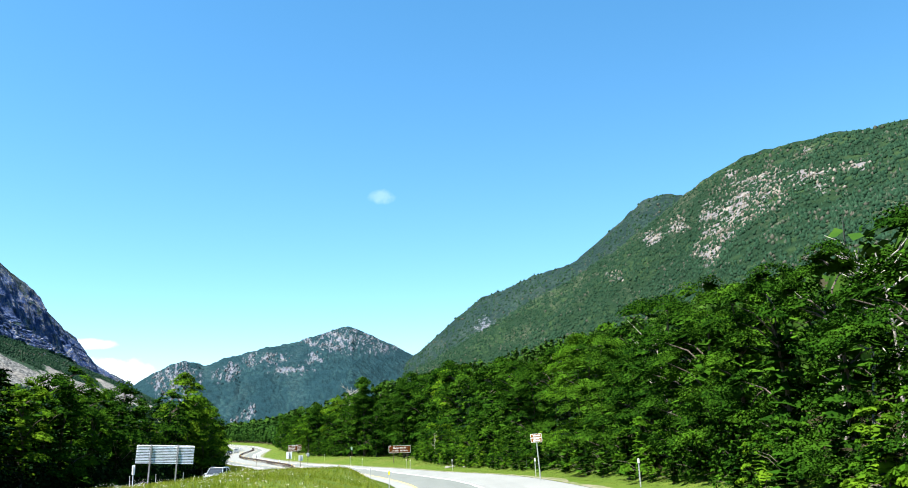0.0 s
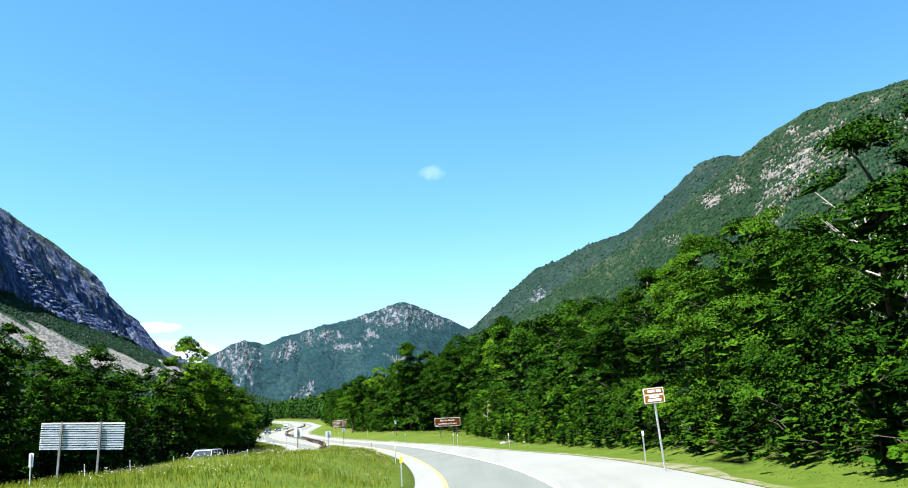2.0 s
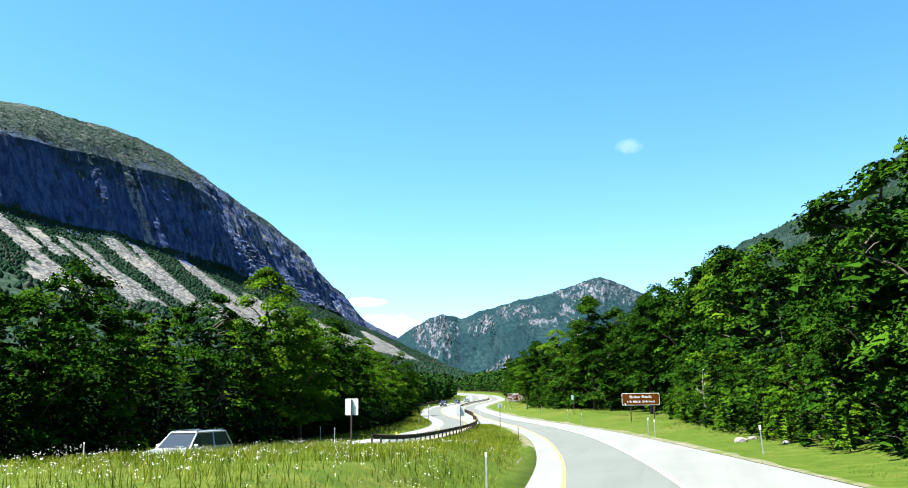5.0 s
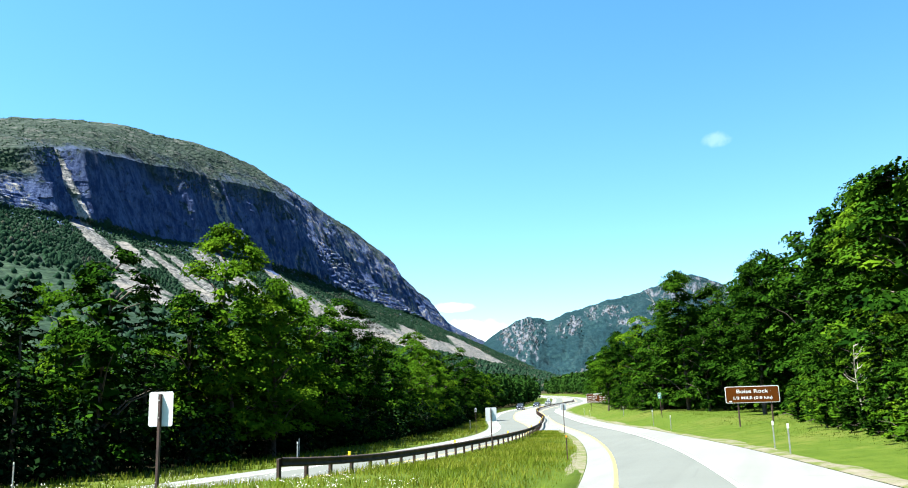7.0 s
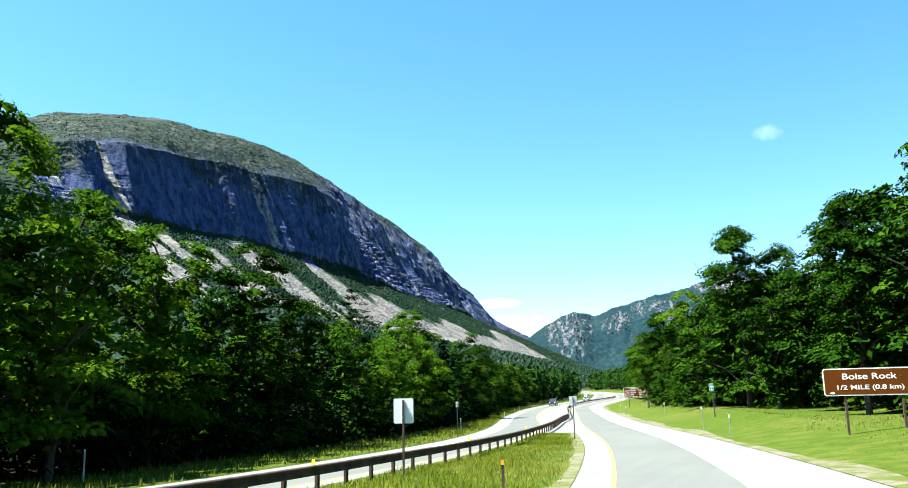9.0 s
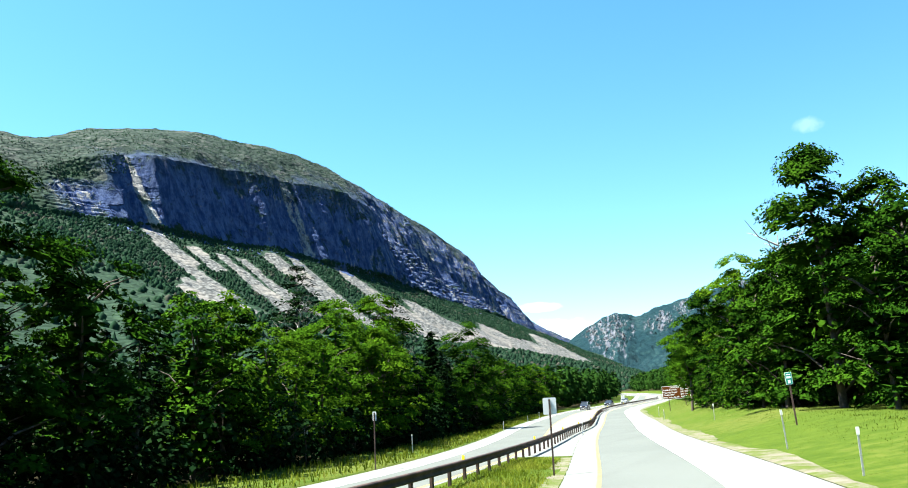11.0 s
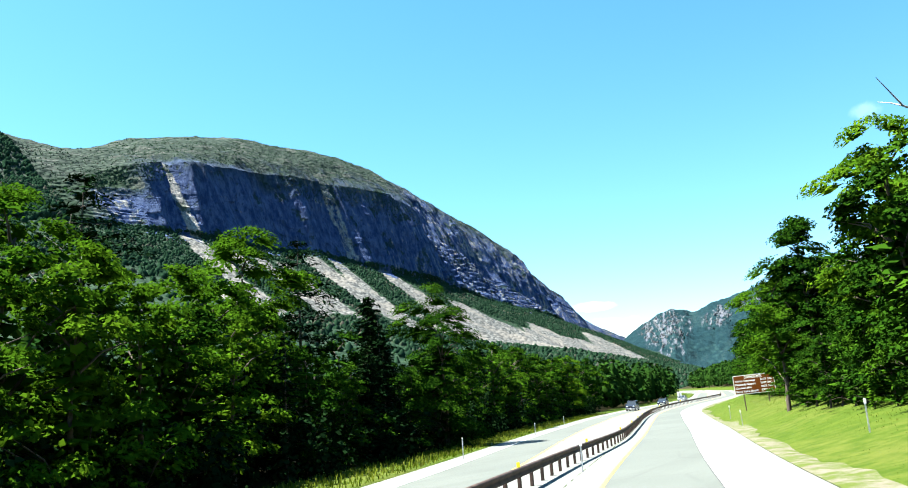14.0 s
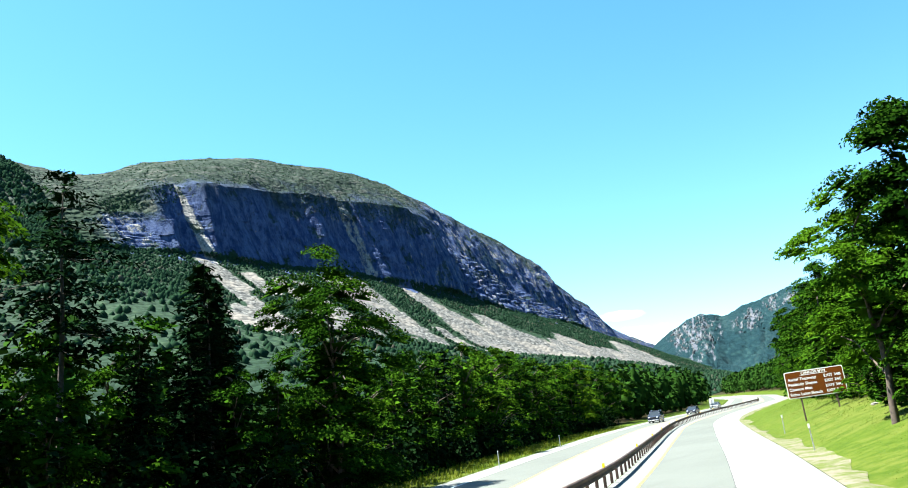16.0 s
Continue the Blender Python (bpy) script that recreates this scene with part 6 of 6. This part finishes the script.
    for sx in (-1, 1):
        for f, r in ((base_f, roof_f), (base_b, roof_b), ((base_f + base_b) / 2 + 0.04, (roof_f + roof_b) / 2 + 0.02)):
            v, q = tube([(sx * (w0 + 0.012), f * L, belt - 0.03), (sx * (w1 + 0.012), r * L, H - 0.05)], [0.045, 0.04], 5)
            part("pillar", quick_mesh("pillar", v, q, paint), s)
        for wy in (-0.31, 0.31):
            bm = bmesh.new()
            bmesh.ops.create_cone(bm, cap_ends=True, segments=20, radius1=0.34, radius2=0.34, depth=0.22, matrix=Matrix.Translation((sx * (width / 2 - 0.10), wy * L, 0.34)) @ Matrix.Rotation(radians(90), 4, "Y"))
            wheel = part("wheel", from_bm("wheel", bm, "black"), s, "black rubber tyre")
            bm = bmesh.new()
            bmesh.ops.create_cone(bm, cap_ends=True, segments=16, radius1=0.21, radius2=0.17, depth=0.03, matrix=Matrix.Translation((sx * (width / 2 + 0.022), wy * L, 0.34)) @ Matrix.Rotation(radians(90 * sx), 4, "Y"))
            part("rim", from_bm("rim", bm, "chrome"), wheel, "bright metal rim")
        bm = bmesh.new()
        box(bm, sx * 0.62 - 0.17, sx * 0.62 + 0.17, -L / 2 - 0.012, -L / 2 + 0.10, nose - 0.19, nose - 0.06, 0.02)
        part("headlight", from_bm("headlight", bm, "lamp_lens"), s)
        bm = bmesh.new()
        box(bm, sx * (width / 2 + 0.10) - 0.09, sx * (width / 2 + 0.10) + 0.09, -0.20 * L - 0.05, -0.20 * L + 0.05, belt + 0.0, belt + 0.15, 0.02)
        part("mirror", from_bm("mirror", bm, paint), s)
    bm = bmesh.new()
    box(bm, -0.40, 0.40, -L / 2 - 0.014, -L / 2 + 0.05, nose - 0.24, nose - 0.06, 0.01)
    part("grille", from_bm("grille", bm, "black"), s)
    bm = bmesh.new()
    box(bm, -width / 2 + 0.06, width / 2 - 0.06, -L / 2 - 0.05, -L / 2 + 0.06, 0.28, 0.46, 0.03)
    part("bumper", from_bm("bumper", bm, "chrome" if boxy and paint == "navy_paint" else paint), s)
    bm = bmesh.new()
    box(bm, -0.17, 0.17, -L / 2 - 0.058, -L / 2 - 0.051, 0.32, 0.42)
    part("plate", from_bm("plate", bm, "sign_white"), s)
    if boxy:
        for sx in (-1, 1):
            v, q = tube([(sx * (w1 - 0.06), roof_f * L + 0.1, H + 0.05), (sx * (w1 - 0.06), roof_b * L - 0.1, H + 0.05)], [0.018, 0.018], 6)
            part("roof_rack", quick_mesh("roof_rack", v, q, "chrome"), s)
            for ry in (roof_f * L + 0.15, roof_b * L - 0.15):
                bm = bmesh.new()
                box(bm, sx * (w1 - 0.06) - 0.015, sx * (w1 - 0.06) + 0.015, ry - 0.03, ry + 0.03, H - 0.005, H + 0.045)
                part("rack_foot", from_bm("rack_foot", bm, "black"), s)
    return s


def sb_car(y, *a, side=3.3):
    x = float(along(SB_L, side, y))
    return car(x, y, heading(SB_L, y), *a)


sb_car(94.6, "silver_paint", "silver station wagon with roof rails on the opposite lane", 4.7, 1.62, True, "station_wagon")
sb_car(313.0, "navy_paint", "dark blue off-road car with a chrome bumper", 4.6, 1.85, True, "off_road_car")
sb_car(346.0, "navy_paint", "dark distant saloon car on the far bend", 4.6, 1.46, False, "saloon_car")
sb_car(372.0, "silver_paint", "grey distant saloon car on the far bend", 4.6, 1.46, False, "saloon_car")

# ---------------------------------------------------------------- grass, flowers, stones
def blades(name, x, y, h, spread, mat, label, seed, width=0.045):
    """Leaning grass blades in one mesh."""
    rng = np.random.RandomState(seed)
    n = len(x)
    a = rng.rand(n) * 2 * np.pi
    lean = spread * rng.rand(n)
    z = ground_z(x, y) - 0.03
    base = np.stack([x, y, z], 1)
    side = np.stack([np.cos(a + 1.57), np.sin(a + 1.57), np.zeros(n)], 1) * (width * (0.6 + 0.8 * rng.rand(n)))[:, None]
    way = np.stack([np.cos(a) * lean * h, np.sin(a) * lean * h, h], 1)
    v = np.stack([base - side, base + side, base + way + side * 0.25, base + way - side * 0.25], 1).reshape(-1, 3)
    f = np.arange(n * 4).reshape(-1, 4)
    tagged(new(name, quick_mesh(name, v, f, mat)), label, "grass", kind="stuff")


def grow_grass():
    rng = np.random.RandomState(21)
    # tall grass of the median
    n = 80000
    y = 26 + 140 * rng.rand(n) ** 1.15
    lo, hi = at(SB_R, y) + 0.3, at(YEL, y) - 1.5 - 0.4 * rng.rand(n)
    x = lo + (hi - lo) * rng.rand(n)
    clump = 0.6 + 0.8 * np.clip(fractal(x / 4.0, y / 4.0, 3) + 0.4, 0, 1.2)
    edge = step(0.0, 2.0, at(YEL, y) - 1.3 - x)
    h = (0.10 + 0.17 * edge * (1 - 0.45 * step(105, 130, y))) * clump * (0.7 + 0.6 * rng.rand(n))
    blades("median_grass", x, y, h * 0.85, 1.1, "grass", "tall flowering grass on the median between the carriageways", 1, 0.011)
    # verge on the right
    n = 40000
    y = 24 + 260 * rng.rand(n) ** 1.1
    lo, hi = along(YEL, 0, y) + at(PAVED, y) * 1.03 + 1.0, at(WOOD_R, y) + 1.0
    x = lo + (hi - lo) * rng.rand(n)
    h = (0.04 + 0.05 * step(1.5, 5, x - lo)) * (0.7 + 0.6 * rng.rand(n)) * (0.7 + 0.6 * np.clip(fractal(x / 3.0, y / 3.0, 3) + 0.4, 0, 1))
    blades("verge_grass", x, y, h, 1.2, "grass_verge", "green and straw-coloured grass on the roadside bank", 2, 0.018)
    # verge on the left
    n = 15000
    y = 75 + 230 * rng.rand(n)
    lo, hi = at(WOOD_L, y) - 1.0, at(SB_L, y) - 0.3
    x = lo + (hi - lo) * rng.rand(n)
    blades("far_verge_grass", x, y, (0.14 + 0.2 * rng.rand(n)), 0.6, "grass", "mown grass strip before the dark woods", 3, 0.035)
    # white flowers in the median and few on the bank
    n = 2300
    y = 28 + 75 * rng.rand(n)
    lo, hi = at(SB_R, y) + 0.5, at(YEL, y) - 2.2
    x = lo + (hi - lo) * rng.rand(n)
    keep = fractal(x / 6.0 + 40, y / 6.0, 3) > 0.02
    x, y = x[keep], y[keep]
    n = len(x)
    c = np.stack([x, y, ground_z(x, y) + 0.14 + 0.22 * rng.rand(n)], 1)
    c = np.repeat(c, 4, 0) + rng.normal(size=(n * 4, 3)) * [0.05, 0.05, 0.02]
    nor = np.stack([np.zeros(n * 4), np.full(n * 4, -0.4), np.ones(n * 4)], 1) + rng.normal(size=(n * 4, 3)) * 0.3
    L = 0.016 + 0.012 * rng.rand(n * 4)
    tagged(new("white_flowers", quick_mesh("white_flowers", *cards(c, nor, L, L * 0.9, rng), "flower")), "white wild flower heads in the median grass", "flowers", kind="stuff")


def boulder(x, y, size, seed):
    rng = np.random.RandomState(seed)
    bm = bmesh.new()
    bmesh.ops.create_icosphere(bm, subdivisions=3, radius=1.0)
    for v in bm.verts:
        k = 1 + 0.22 * noise.noise(v.co * 1.6 + Vector((seed, 0, 0))) + 0.08 * noise.noise(v.co * 5)
        v.co = Vector((v.co.x * 1.3, v.co.y, max(v.co.z, -0.4) * 0.7)) * k * size
    ob = new("boulder", from_bm("boulder", bm, "rock"))
    ob.matrix_world = pose(x, y, gz(x, y) + size * 0.12, 0, 0, rng.uniform(0, 360))
    tagged(ob, "pale grey boulder in the grass below the trees", "boulder")


grow_grass()
for k, (x, y, size) in enumerate(((7.2, 107.0, 0.30), (7.9, 108.3, 0.20), (9.0, 103.0, 0.18), (-31.0, 258.0, 0.35), (-27.0, 236.0, 0.16))):
    boulder(x, y, size, k + 3)
